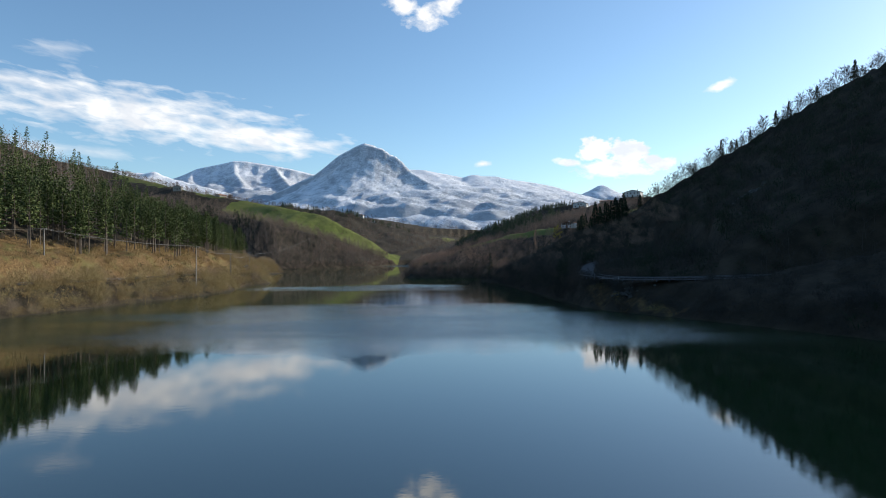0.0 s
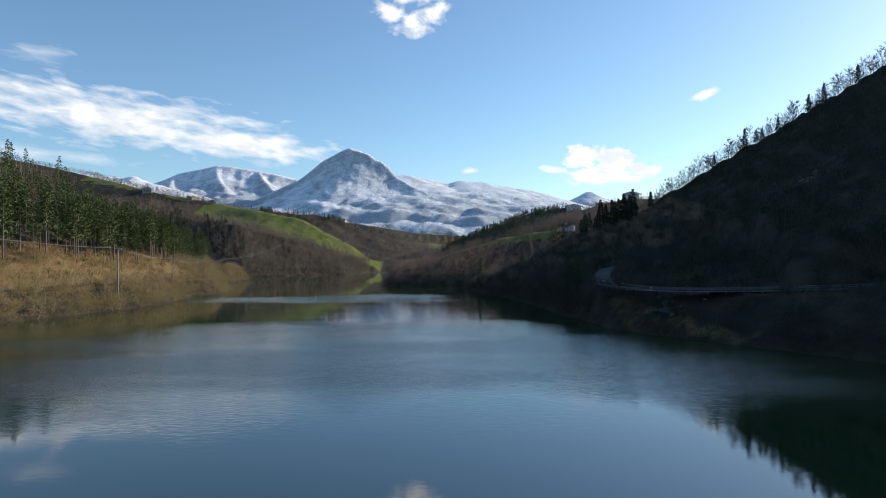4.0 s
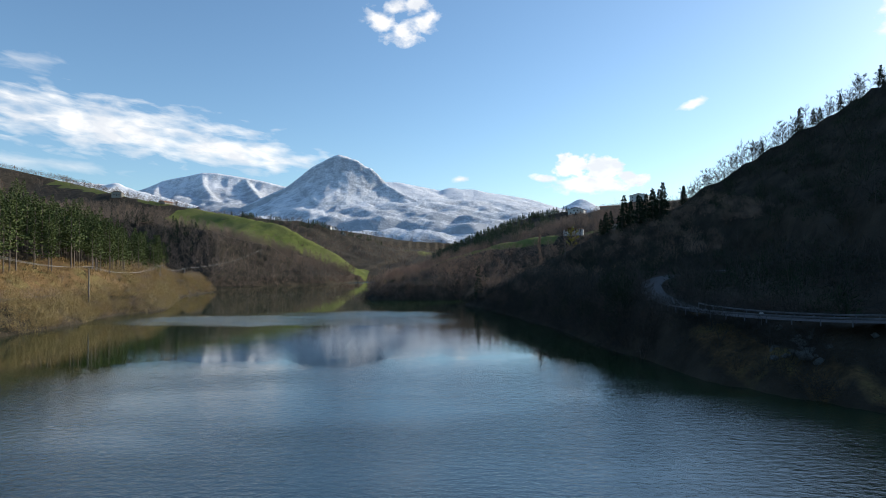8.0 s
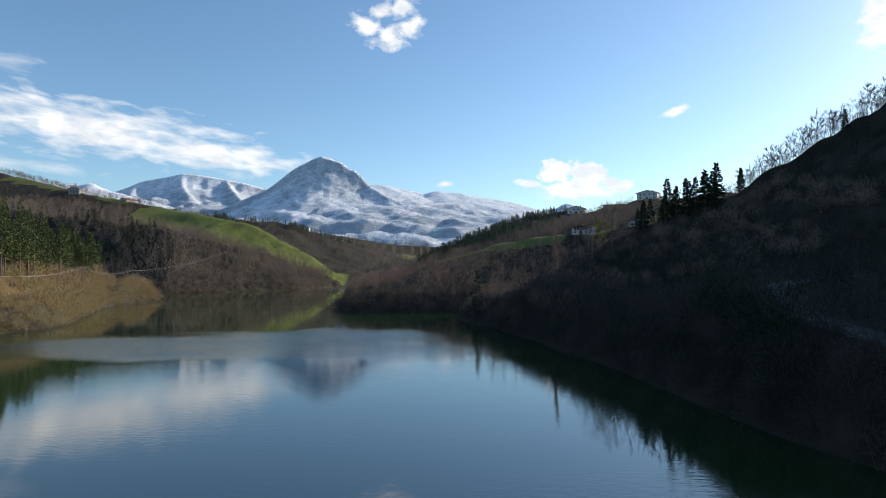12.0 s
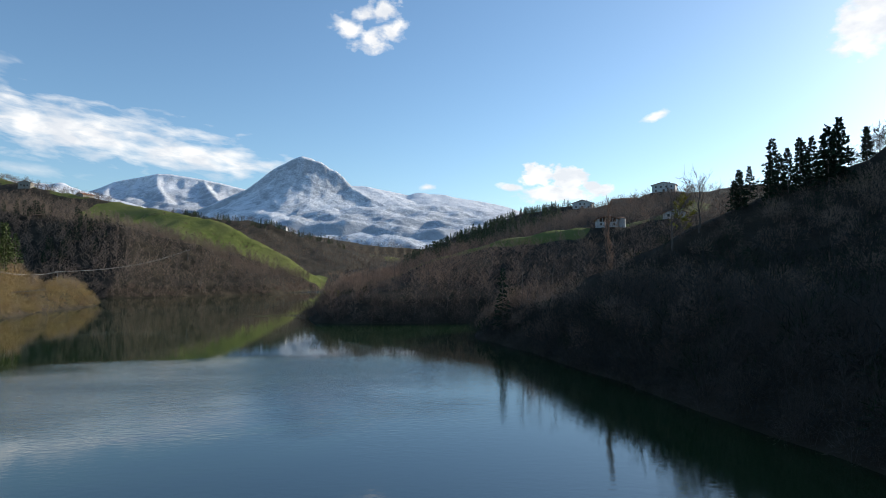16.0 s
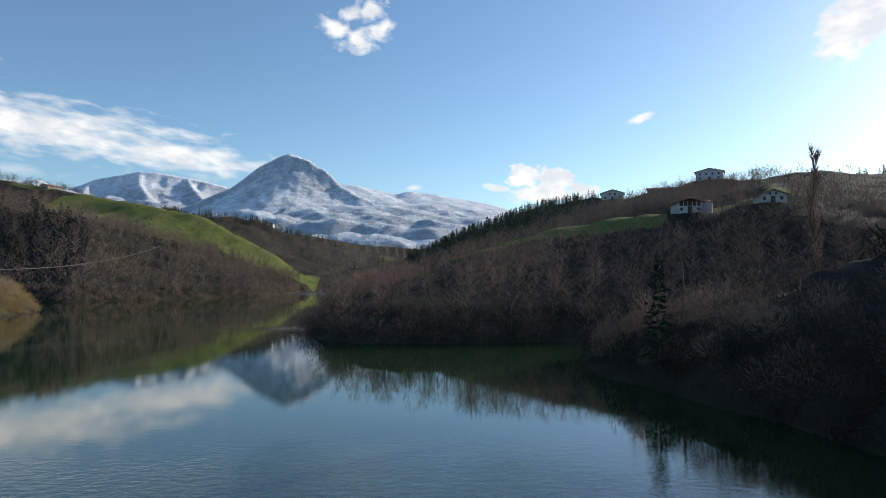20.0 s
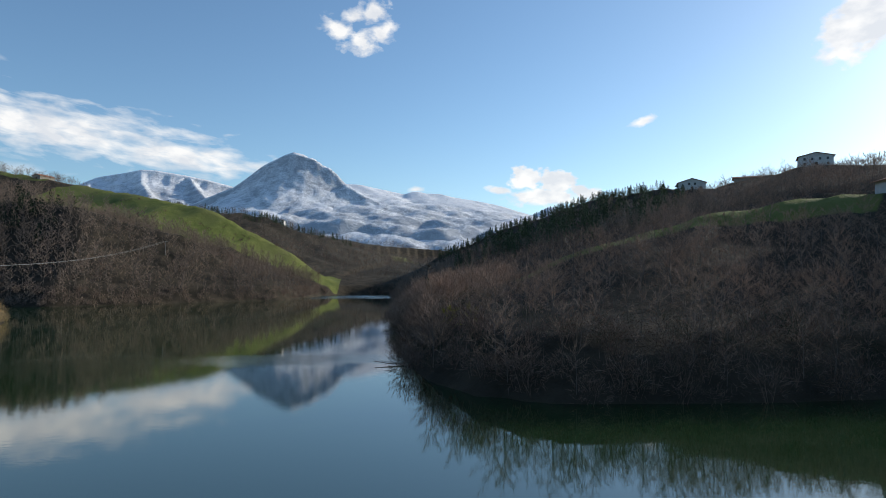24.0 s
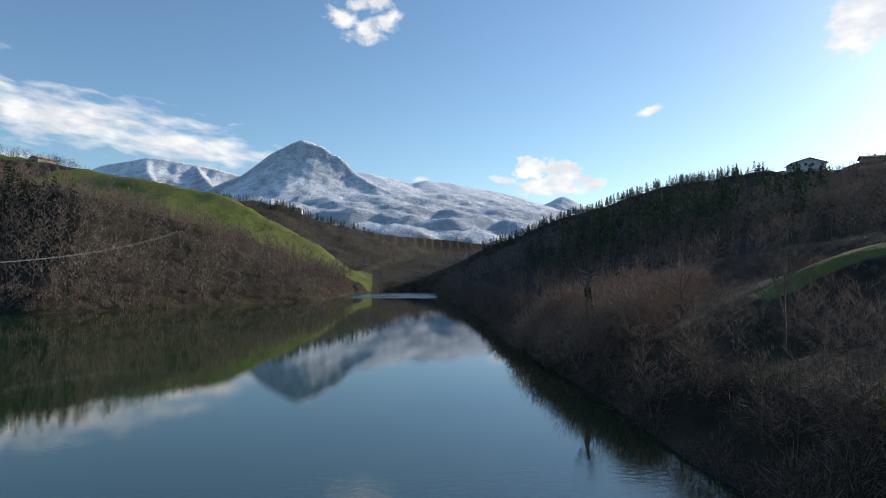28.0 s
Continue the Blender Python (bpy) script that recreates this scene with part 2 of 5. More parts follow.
def water_material():
    """Still lake water with wind-ruffled stretches."""
    m, t, b = material("lake_water", 0.02)
    b.inputs["Base Color"].default_value = (0.014, 0.034, 0.011, 1)
    b.inputs["IOR"].default_value = 2.2
    b.inputs["Specular IOR Level"].default_value = 0.5
    place = node(t, "ShaderNodeNewGeometry").outputs["Position"]
    turn = node(t, "ShaderNodeMapping", {"Vector": place, "Rotation": (0, 0, radians(18)), "Scale": (0.7, 1.2, 1.0)}).outputs[0]
    wave = node(t, "ShaderNodeTexNoise", {"Vector": turn, "Scale": 1.3, "Detail": 4.0, "Roughness": 0.6, "Distortion": 0.3}).outputs[0]
    sep = node(t, "ShaderNodeSeparateXYZ", {0: place}).outputs
    gust = node(t, "ShaderNodeTexNoise", {"Vector": place, "Scale": 0.018, "Detail": 4.0, "Roughness": 0.55, "Distortion": 0.4}).outputs[0]
    wide = node(t, "ShaderNodeMapping", {"Vector": place, "Scale": (0.35, 1.0, 1.0)}).outputs[0]
    patch = node(t, "ShaderNodeTexNoise", {"Vector": wide, "Scale": 0.05, "Detail": 3.0, "Roughness": 0.5}).outputs[0]
    along = calc(t, "ADD", sep[1], calc(t, "MULTIPLY", calc(t, "SUBTRACT", gust, 0.5), 55.0))
    # wind lanes across the lake: from, full from, full to, to, strength
    lanes = ((98, 122, 165, 205, 0.75), (205, 215, 258, 272, 0.06), (266, 282, 300, 324, 0.75), (424, 430, 438, 446, 0.15), (742, 760, 900, 920, 1.0))
    blown = 0.0
    for a, b0, c, d, k in lanes:
        lane = calc(t, "MULTIPLY", calc(t, "MULTIPLY", ramp(t, along, a, b0), ramp(t, along, c, d, 1.0, 0.0)), k)
        if a == 266:  # this lane dies out under the lee of the east shore
            lane = calc(t, "MULTIPLY", lane, ramp(t, sep[0], 0, 15, 1.0, 0.1))
        blown = calc(t, "MAXIMUM", lane, blown)
    blown = calc(t, "MULTIPLY", blown, ramp(t, patch, 0.35, 0.6, 0.4, 1.0))
    t.links.new(calc(t, "ADD", calc(t, "MULTIPLY", blown, 0.21), 0.03), b.inputs["Roughness"])
    ruffle = calc(t, "ADD", calc(t, "MULTIPLY", blown, 0.26), 0.006)
    n = node(t, "ShaderNodeBump", {"Height": wave, "Strength": ruffle, "Distance": 0.5})
    t.links.new(n.outputs[0], b.inputs["Normal"])
    return m


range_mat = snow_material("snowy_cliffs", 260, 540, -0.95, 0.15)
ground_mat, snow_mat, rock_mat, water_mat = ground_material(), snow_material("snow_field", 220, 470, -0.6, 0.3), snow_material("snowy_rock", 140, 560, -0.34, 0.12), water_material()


# ---- meshes ----
def mesh_of(name, verts, tris, mat, smooth=False):
    me = bpy.data.meshes.new(name)
    verts, tris = np.asarray(verts, np.float32), np.asarray(tris, np.int32)
    k = tris.shape[1]
    me.vertices.add(len(verts))
    me.vertices.foreach_set("co", verts.ravel())
    me.loops.add(len(tris) * k)
    me.loops.foreach_set("vertex_index", tris.ravel())
    me.polygons.add(len(tris))
    me.polygons.foreach_set("loop_start", np.arange(0, len(tris) * k, k, dtype=np.int32))
    me.polygons.foreach_set("use_smooth", np.full(len(tris), smooth))
    me.update(calc_edges=True)
    me.materials.append(mat)
    return me


def part(name, bm, mat, parent, label=""):
    """Links a bmesh, or a mesh that is ready, as one part of a thing."""
    me = bm
    if isinstance(bm, bmesh.types.BMesh):
        me = bpy.data.meshes.new(name)
        bm.to_mesh(me)
        bm.free()
        me.materials.append(mat)
    ob = new(name, me)
    ob.parent = parent
    return tagged(ob, label)


def spline_eval(pts, step):
    """Points along a smooth line through pts, about step apart."""
    p = np.asarray(pts, float)
    d = np.r_[0, np.cumsum(np.linalg.norm(np.diff(p[:, :2], axis=0), axis=1))]
    s = np.linspace(0, d[-1], max(2, int(d[-1] / step)))
    out = np.stack([np.interp(s, d, p[:, k]) for k in range(p.shape[1])], 1)
    for _ in range(int(6)):
        out[1:-1] = 0.25 * out[:-2] + 0.5 * out[1:-1] + 0.25 * out[2:]
    return out


def to_line(x, y, line):
    """Distance to a polyline, and the height of its nearest point."""
    best, high = np.full(x.shape, 1e9), np.zeros(x.shape)
    for a, b in zip(line[:-1], line[1:]):
        dx, dy = b[0] - a[0], b[1] - a[1]
        u = np.clip(((x - a[0]) * dx + (y - a[1]) * dy) / (dx * dx + dy * dy + 1e-9), 0, 1)
        d = np.hypot(x - a[0] - u * dx, y - a[1] - u * dy)
        near = d < best
        best = np.where(near, d, best)
        if len(a) > 2:
            high = np.where(near, a[2] + u * (b[2] - a[2]), high)
    return best, high


def inside(x, y, ring):
    hit = np.zeros(x.shape, bool)
    for (x0, y0), (x1, y1) in zip(ring, ring[1:] + ring[:1]):
        cross = ((y0 > y) != (y1 > y)) & (x < (x1 - x0) * (y - y0) / (y1 - y0 + 1e-12) + x0)
        hit ^= cross
    return hit


def waves(x, y, scale, seed=0.0, octaves=4):
    """Smooth unevenness in about -1..1."""
    out, amp = np.zeros(np.shape(x)), 1.0
    rng = np.random.default_rng(int(seed * 7 + 11))
    for o in range(octaves):
        for _ in range(4):
            a, ph = rng.uniform(0, 2 * np.pi, 2)
            k = rng.uniform(0.7, 1.4) * 2 * np.pi / scale * 2 ** o
            out += amp * 0.28 * np.sin(k * (x * np.cos(a) + y * np.sin(a)) + ph + 1.3 * np.sin(k * 0.37 * (y * np.cos(a) - x * np.sin(a))))
        amp *= 0.5
    return out


# ---- plan of the valley ----
SHORE = [(140, -260), (118, -60), (98, 20), (91, 70), (81, 108), (66, 138), (54, 158), (43, 178), (39, 210), (37, 250), (33, 290), (28, 328),
         (22, 356), (24, 372), (42, 380), (72, 386), (84, 393), (70, 400), (40, 401), (15, 399.5), (-9, 400), (-19, 407), (-24, 422), (-25, 445), (-24, 468), (-24, 490),
         (-24, 515), (-23, 545), (-19, 590), (-17, 660), (-18, 760), (-14, 832), (-30, 836), (-52, 828), (-68, 804), (-76, 755), (-84, 715),
         (-128, 668), (-170, 622), (-215, 640), (-300, 660), (-330, 615), (-240, 585), (-175, 568), (-146, 544), (-134, 522), (-133, 470), (-124, 430), (-108, 385),
         (-95, 347), (-92, 331), (-98, 314), (-98, 296), (-93, 281), (-92, 262), (-93, 248), (-97, 230), (-104, 195), (-113, 150), (-127, 60), (-150, -80), (-195, -260)]
HILLS = {
    "east": [(26, 352, 5), (58, 338, 21), (83, 338, 31), (102, 343, 38), (130, 335, 55), (157, 322, 73), (196, 288, 98), (260, 230, 130), (330, 120, 153), (370, -80, 158), (380, -400, 158)],
    "meadow_spur": [(-20, 478, 4), (2, 482, 12), (24, 482, 21.5), (45, 481, 27.5), (88, 472, 34), (125, 474, 39.5), (150, 510, 48), (180, 565, 58), (192, 625, 67)],
    "back": [(240, 600, 72), (192, 625, 67), (160, 668, 66), (120, 745, 67), (75, 800, 52), (25, 850, 33), (-5, 900, 10)],
    "back_high": [(600, 700, 120), (330, 800, 88), (200, 900, 62), (80, 1000, 30)],
    "pine_hill": [(-136, 530, 3), (-178, 500, 22), (-220, 450, 52), (-262, 400, 80), (-310, 340, 106), (-380, 240, 128), (-430, 60, 120), (-440, -300, 120)],
    "bench": [(-150, 20, 17), (-136, 100, 16.5), (-131, 160, 16), (-124, 205, 15.5), (-117, 240, 14), (-138, 275, 13.5), (-134, 330, 13), (-145, 400, 15), (-158, 430, 16), (-170, 500, 14)],
    "knoll": [(-104, 735, 12), (-150, 735, 37), (-200, 722, 52), (-300, 735, 64), (-430, 800, 84)],
    "pasture": [(-56, 842, 5), (-73, 846, 15), (-97, 846, 32), (-130, 851, 50), (-168, 862, 68), (-194, 872, 74), (-229, 889, 80), (-270, 915, 88), (-400, 960, 114), (-555, 1085, 154), (-800, 1060, 205), (-1300, 900, 260)],
    "foothills": [(-600, 1800, 170), (-250, 1760, 120), (-80, 1750, 94), (0, 1740, 66), (85, 1740, 42), (180, 1740, 66), (400, 1780, 105), (800, 1850, 140)],
    "third": [(40, 1130, 18), (13, 1150, 26), (-14, 1150, 34), (-48, 1150, 49), (-88, 1150, 61), (-128, 1155, 72), (-168, 1160, 87), (-205, 1170, 95), (-240, 1180, 95), (-330, 1230, 108), (-620, 1350, 150)],
}
VALLEY = [(-20, 880), (10, 1000), (25, 1150), (60, 1500), (120, 2000), (200, 2600)]


def shore_gap(x, y):
    d, _ = to_line(x, y, SHORE + SHORE[:1])
    return np.where(inside(x, y, SHORE), -d, d)


def raw_height(x, y):
    gap = shore_gap(x, y)
    g = np.maximum(gap, 0.0)
    z = np.minimum(g * 0.13, 55) * (1 + 0.25 * waves(x, y, 700, 3, 3)) + np.clip((np.hypot(x, y - 300) - 1100) * 0.03, 0, 70)
    z = z * np.clip(0.18 + to_line(x, y, VALLEY)[0] / 230, 0, 1)
    for i, (name, line) in enumerate(HILLS.items()):
        d, h = to_line(x, y, line)
        s = g / (g + d + 1e-6)
        hill = h * np.power(s, 1.05 if name == "east" else 0.92)
        k = 9.0
        e = np.clip(1 - np.abs(z - hill) / k, 0, 1)
        z = np.where(g > 0, np.maximum(z, hill) + e * e * k * 0.25, z)
    z = z - 3.5 * np.exp(-g / 25.0)
    z = np.where(g > 0, np.maximum(z, 0) * np.clip(g / 6, 0, 1) + np.minimum(g * 0.25, 1.5), 0)
    rough = waves(x, y, 60, 1, 4) * np.clip(g / 60, 0, 1) * 1.6 + waves(x, y, 14, 2, 2) * np.clip(g / 20, 0, 1) * 0.3
    return np.where(gap < 0, np.maximum(gap * 0.35, -7.0), z + rough)


EAST_ROAD = spline_eval([(96, 274, 14.5), (80, 270, 13.6), (67, 262, 12.6), (58, 248, 11.2), (52, 230, 9.5), (46.5, 202, 8.2), (48.5, 186, 8.1), (54, 175, 8.2), (66, 169, 8.5), (80, 167, 9.0), (95, 165, 9.5), (112, 150, 10.2), (122, 105, 11), (130, 30, 11.5), (145, -80, 12), (175, -240, 12)], 3.0)
WEST_ROAD = spline_eval([(-210, -240, 8), (-165, -90, 8), (-144, 60, 7.8), (-128, 150, 7.6), (-119, 190, 7.5), (-113, 215, 7.3), (-109, 240, 7.2), (-108, 265, 7), (-111, 290, 7), (-111, 320, 7), (-111, 350, 7), (-117, 385, 7), (-127, 405, 7.2), (-137, 435, 7.5), (-142, 490, 8), (-165, 545, 8), (-250, 572, 9)], 3.0)
LANE = spline_eval([(50, 205, 7.8), (46.5, 190, 6.6), (46.5, 178, 4.6), (51.5, 167, 2.6), (58, 157, 1.0)], 2.0)


PADS = ((91.5, 467.0, 6.5), (121.0, 468.0, 6.5), (190.0, 628.0, 10.0), (146.0, 670.0, 10.0))


def height(x, y):
    x, y = np.asarray(x, float), np.asarray(y, float)
    z = raw_height(x, y)
    for road, half in ((EAST_ROAD, 3.6), (WEST_ROAD, 3.4), (LANE, 1.6)):
        box = (x > road[:, 0].min() - 30) & (x < road[:, 0].max() + 30) & (y > road[:, 1].min() - 30) & (y < road[:, 1].max() + 30)
        if not np.any(box):
            continue
        d, h = to_line(x[box], y[box], road[::2])
        f = np.clip((d - half) / 9.0, 0, 1)
        f = f * f * (3 - 2 * f)
        keep = (1 - f) * np.clip((shore_gap(x[box], y[box]) - 1.0) / 4.0, 0, 1)
        z[box] = np.where(d < 40, z[box] * (1 - keep) + (h - 0.12) * keep, z[box])
    for hx, hy, room in PADS:
        d = np.hypot(x - hx, y - hy)
        if np.any(d < room * 2):
            f = np.clip((d - room) / room, 0, 1)
            f = f * f * (3 - 2 * f)
            z = np.where(d < room * 2, z * f + float(raw_height(np.array([hx]), np.array([hy]))[0]) * (1 - f), z)
    return z


def ground_z(x, y):
    return float(height(np.array([x]), np.array([y]))[0])


def spread(*spans):
    return np.unique(np.concatenate([np.arange(a, b + 0.01, s) for a, b, s in spans]))


gx = spread((-4900, -1400, 250), (-1400, -500, 30), (-500, -240, 8), (-240, 260, 4), (260, 520, 8), (520, 1400, 30), (1400, 4900, 250))
gy = spread((-4600, -400, 250), (-400, 0, 16), (0, 560, 4), (560, 940, 5), (940, 1400, 10), (1400, 2200, 40), (2200, 4700, 250))
GX, GY = np.meshgrid(gx, gy)
GZ = height(GX.ravel(), GY.ravel()).reshape(GX.shape)


def grid_faces(nx, ny):
    i = np.arange(nx * ny).reshape(ny, nx)
    return np.stack([i[:-1, :-1], i[:-1, 1:], i[1:, 1:], i[1:, :-1]], -1).reshape(-1, 4)


MEADOW = [(6, 482), (20, 481), (34, 481), (42, 481), (60, 477), (78, 471)]


def meadow_share(x, y):
    """Where the pastures lie: along the crest of the north-west spur, and on the east spur's back."""
    d1, _ = to_line(x, y, HILLS["pasture"][:8])
    side = waves(x, y, 90, 5, 2) * 7
    near = (y - (842 + (-95 - x) * 0.345)) < 0
    a = np.where(near, 19 + np.clip((-78 - x) * 0.4, 0, 46), 28) + side - d1
    a = np.where((x < -300) | (x > -58), -20, a)
    d2, _ = to_line(x, y, MEADOW)
    b = 3.6 + np.clip((x - 10) * 0.16, 0, 6.5) + side * 0.3 - d2
    d3, _ = to_line(x, y, [(104, 470), (140, 492), (160, 520)])
    c = 5 + side * 0.4 - d3
    d4, _ = to_line(x, y, [(-330, 935), (-430, 985), (-540, 1060)])
    e = 14 + side - d4
    d5, _ = to_line(x, y, [(-90, 1420), (-20, 1380), (30, 1420)])
    f = 26 + side - d5
    d7, _ = to_line(x, y, [(-80, 1160), (-50, 1190)])
    k = 6 + side - d7
    best = np.maximum.reduce([a, b, c, e, f, k])
    return np.clip(best / 6 + 0.5, 0, 1)


def dry_share(x, y):
    """Dry bracken and grass between the west road's bank and the pines."""
    d, _ = to_line(x, y, WEST_ROAD[::3])
    d8, _ = to_line(x, y, LANE)
    return np.maximum(np.clip((32 - d) / 10, 0, 1) * (x < -60) * np.clip((shore_gap(x, y) - 4) / 5, 0, 1), np.clip((5 - d8) / 4, 0, 0.56))


def snow_share(x, y):
    d, _ = to_line(x, y, [(-380, 985), (-470, 1045), (-560, 1095), (-700, 1090)])
    return np.clip((11 + waves(x, y, 60, 8, 2) * 8 - d) / 6, 0, 1) * 0.6


gm = mesh_of("ground", np.stack([GX.ravel(), GY.ravel(), GZ.ravel()], 1), grid_faces(len(gx), len(gy)), ground_mat, True)
lay = gm.color_attributes.new("cover", "FLOAT_COLOR", "POINT")
fx, fy = GX.ravel(), GY.ravel()
lay.data.foreach_set("color", np.stack([meadow_share(fx, fy), dry_share(fx, fy), snow_share(fx, fy), np.ones(len(fx))], 1).astype(np.float32).ravel())
tagged(new("ground", gm), "wooded valley slopes with leaf litter, dry bracken and green pastures", "ground", kind="structure")

wb = bmesh.new()
for x, y in ((-700, -600), (500, -600), (500, 1000), (-700, 1000)):
    wb.verts.new((x, y, 0))
wb.faces.new(wb.verts)
wm = bpy.data.meshes.new("water")
wb.to_mesh(wm)
wb.free()
wm.materials.append(water_mat)
tagged(new("water", wm), "still dark green reservoir water mirroring sky and hills", "lake", kind="structure")


# ---- far mountains ----
def skyline(x, pts):
    p = np.array(pts, float)
    return np.interp(x, p[:, 0], p[:, 1])


def massif(name, label, pts, y0, depth, back, x0, x1, step, seed, crag, foot=0.0, mat=None):
    """A ridge with the given outline that falls towards the lake in spurs and gullies."""
    xs, ys = np.arange(x0, x1 + 1, step), np.arange(y0 - depth, y0 + back + 1, step)
    X, Y = np.meshgrid(xs, ys)
    top = skyline(X + 18 * waves(X, Y, 400, seed, 3) * np.clip((y0 - Y) / 200, 0, 1), pts)
    u = (y0 - Y) / depth
    fall = np.where(u > 0, (1 - np.clip(u, 0, 1)) ** 1.15, np.clip(1 + u * depth / back, 0, 1))
    spur = 1 - np.abs(waves(X + 0.35 * (Y - y0), Y * 0.35, 420, seed + 1, 5))
    z = foot + (top - foot) * fall + crag * (spur - 0.75) * np.clip(np.abs(u) * 5, 0, 1) * np.clip(fall * 3, 0, 1) + crag * 0.05 * waves(X, Y, 60, seed + 2, 3)
    me = mesh_of(name, np.stack([X.ravel(), Y.ravel(), z.ravel()], 1), grid_faces(len(xs), len(ys)), mat or snow_mat, True)
    return tagged(new(name, me), label, "mountain", kind="structure")


def peak(label, ridges, x0, x1, y0, y1, step, seed, crag, mat, foot=40.0):
    """A mountain from its crest lines: each falls at one slope near the crest and at another lower down."""
    xs, ys = np.arange(x0, x1 + 1, step), np.arange(y0, y1 + 1, step)
    X, Y = np.meshgrid(xs, ys)
    z, near, uneven = np.full(X.shape, foot), np.full(X.shape, 1e9), waves(X, Y, 260, seed, 4)
    for line, steep, gentle, reach in ridges:
        for a, b in zip(line[:-1], line[1:]):
            d, h = to_line(X, Y, (a, b))
            near = np.minimum(near, d)
            d = d * (1 + 0.06 * np.clip(d / 120, 0, 1) * uneven)
            z = np.maximum(z, h - gentle * d - (steep - gentle) * reach * (1 - np.exp(-d / reach)))
    gully = np.abs(waves(X + 0.2 * Y, Y * 0.3, 210, seed + 1, 5))
    z = z + np.clip(near / 45, 0, 1) * (crag * (0.45 - gully) * np.exp(-near / 420) + crag * 0.1 * waves(X, Y, 75, seed + 2, 3)) + 0.8 * waves(X, Y, 40, seed + 3, 2)
    skirt = np.clip((Y - y0) / 420, 0, 1)
    z = z * skirt * skirt * (3 - 2 * skirt)
    me = mesh_of("mountain", np.stack([X.ravel(), Y.ravel(), z.ravel()], 1), grid_faces(len(xs), len(ys)), mat, True)
    return tagged(new("mountain", me), label, "mountain", kind="structure")


DOME = [(x, 3200, z) for x, z in ((-900, 300), (-764, 362), (-698, 392), (-658, 407), (-606, 445), (-566, 478), (-526, 511), (-473, 538), (-433, 560), (-405, 571), (-393, 573), (-353, 564))]
DOME += [(-297, 3185, 541), (-263, 3170, 514), (-233, 3155, 501), (-199, 3130, 468), (-177, 3105, 432), (-154, 3080, 413)]
SHOULDER = [(-154, 3080, 413), (-63, 3000, 352), (37, 2900, 296), (130, 2800, 249), (217, 2710, 213), (301, 2640, 190)]
SNOW_CREST = [(x, 3450, z) for x, z in ((-230, 474), (-104, 470), (-16, 452), (73, 435), (123, 424), (147, 438), (176, 442), (221, 434), (295, 432), (339, 421), (399, 411), (489, 398), (564, 385), (624, 371), (690, 349), (753, 326), (1000, 240), (1400, 150))]
WEST_CREST = [(x, 3700, z) for x, z in ((-2100, 330), (-1750, 400), (-1543, 467), (-1439, 514), (-1288, 543), (-1221, 559), (-1151, 557), (-1075, 545), (-983, 530), (-891, 512), (-814, 493), (-767, 481), (-500, 420), (-200, 330))]
HORN = [(x, 3800, z) for x, z in ((450, 240), (700, 300), (839, 352), (887, 388), (941, 418), (967, 419), (1005, 400), (1047, 377), (1096, 363), (1300, 300), (1700, 220))]
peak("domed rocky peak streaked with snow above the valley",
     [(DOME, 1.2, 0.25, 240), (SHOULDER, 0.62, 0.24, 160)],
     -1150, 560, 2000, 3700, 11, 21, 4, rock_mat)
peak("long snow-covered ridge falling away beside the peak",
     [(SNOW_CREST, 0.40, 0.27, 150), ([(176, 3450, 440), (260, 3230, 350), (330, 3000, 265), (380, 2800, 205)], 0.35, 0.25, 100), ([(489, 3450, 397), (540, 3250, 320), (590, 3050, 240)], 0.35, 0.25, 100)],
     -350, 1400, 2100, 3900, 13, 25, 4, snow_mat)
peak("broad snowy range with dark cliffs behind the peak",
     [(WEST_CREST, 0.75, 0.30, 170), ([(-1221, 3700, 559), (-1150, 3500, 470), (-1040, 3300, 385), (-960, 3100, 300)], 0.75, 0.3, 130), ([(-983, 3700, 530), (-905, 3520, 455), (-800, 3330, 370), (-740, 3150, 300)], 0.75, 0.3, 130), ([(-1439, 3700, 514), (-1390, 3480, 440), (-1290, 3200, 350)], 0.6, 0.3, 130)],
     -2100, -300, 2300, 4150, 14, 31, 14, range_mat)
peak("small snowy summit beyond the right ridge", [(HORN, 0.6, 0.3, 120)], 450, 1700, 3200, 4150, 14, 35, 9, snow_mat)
massif("mountain", "distant white snow crests beyond the pastures",
       [(-3000, 420), (-2300, 470), (-1935, 450), (-1707, 430), (-1554, 412), (-1414, 400), (-1363, 408), (-1299, 378), (-1000, 300)],
       3000, 800, 400, -3000, -1000, 16, 41, 50, 80)


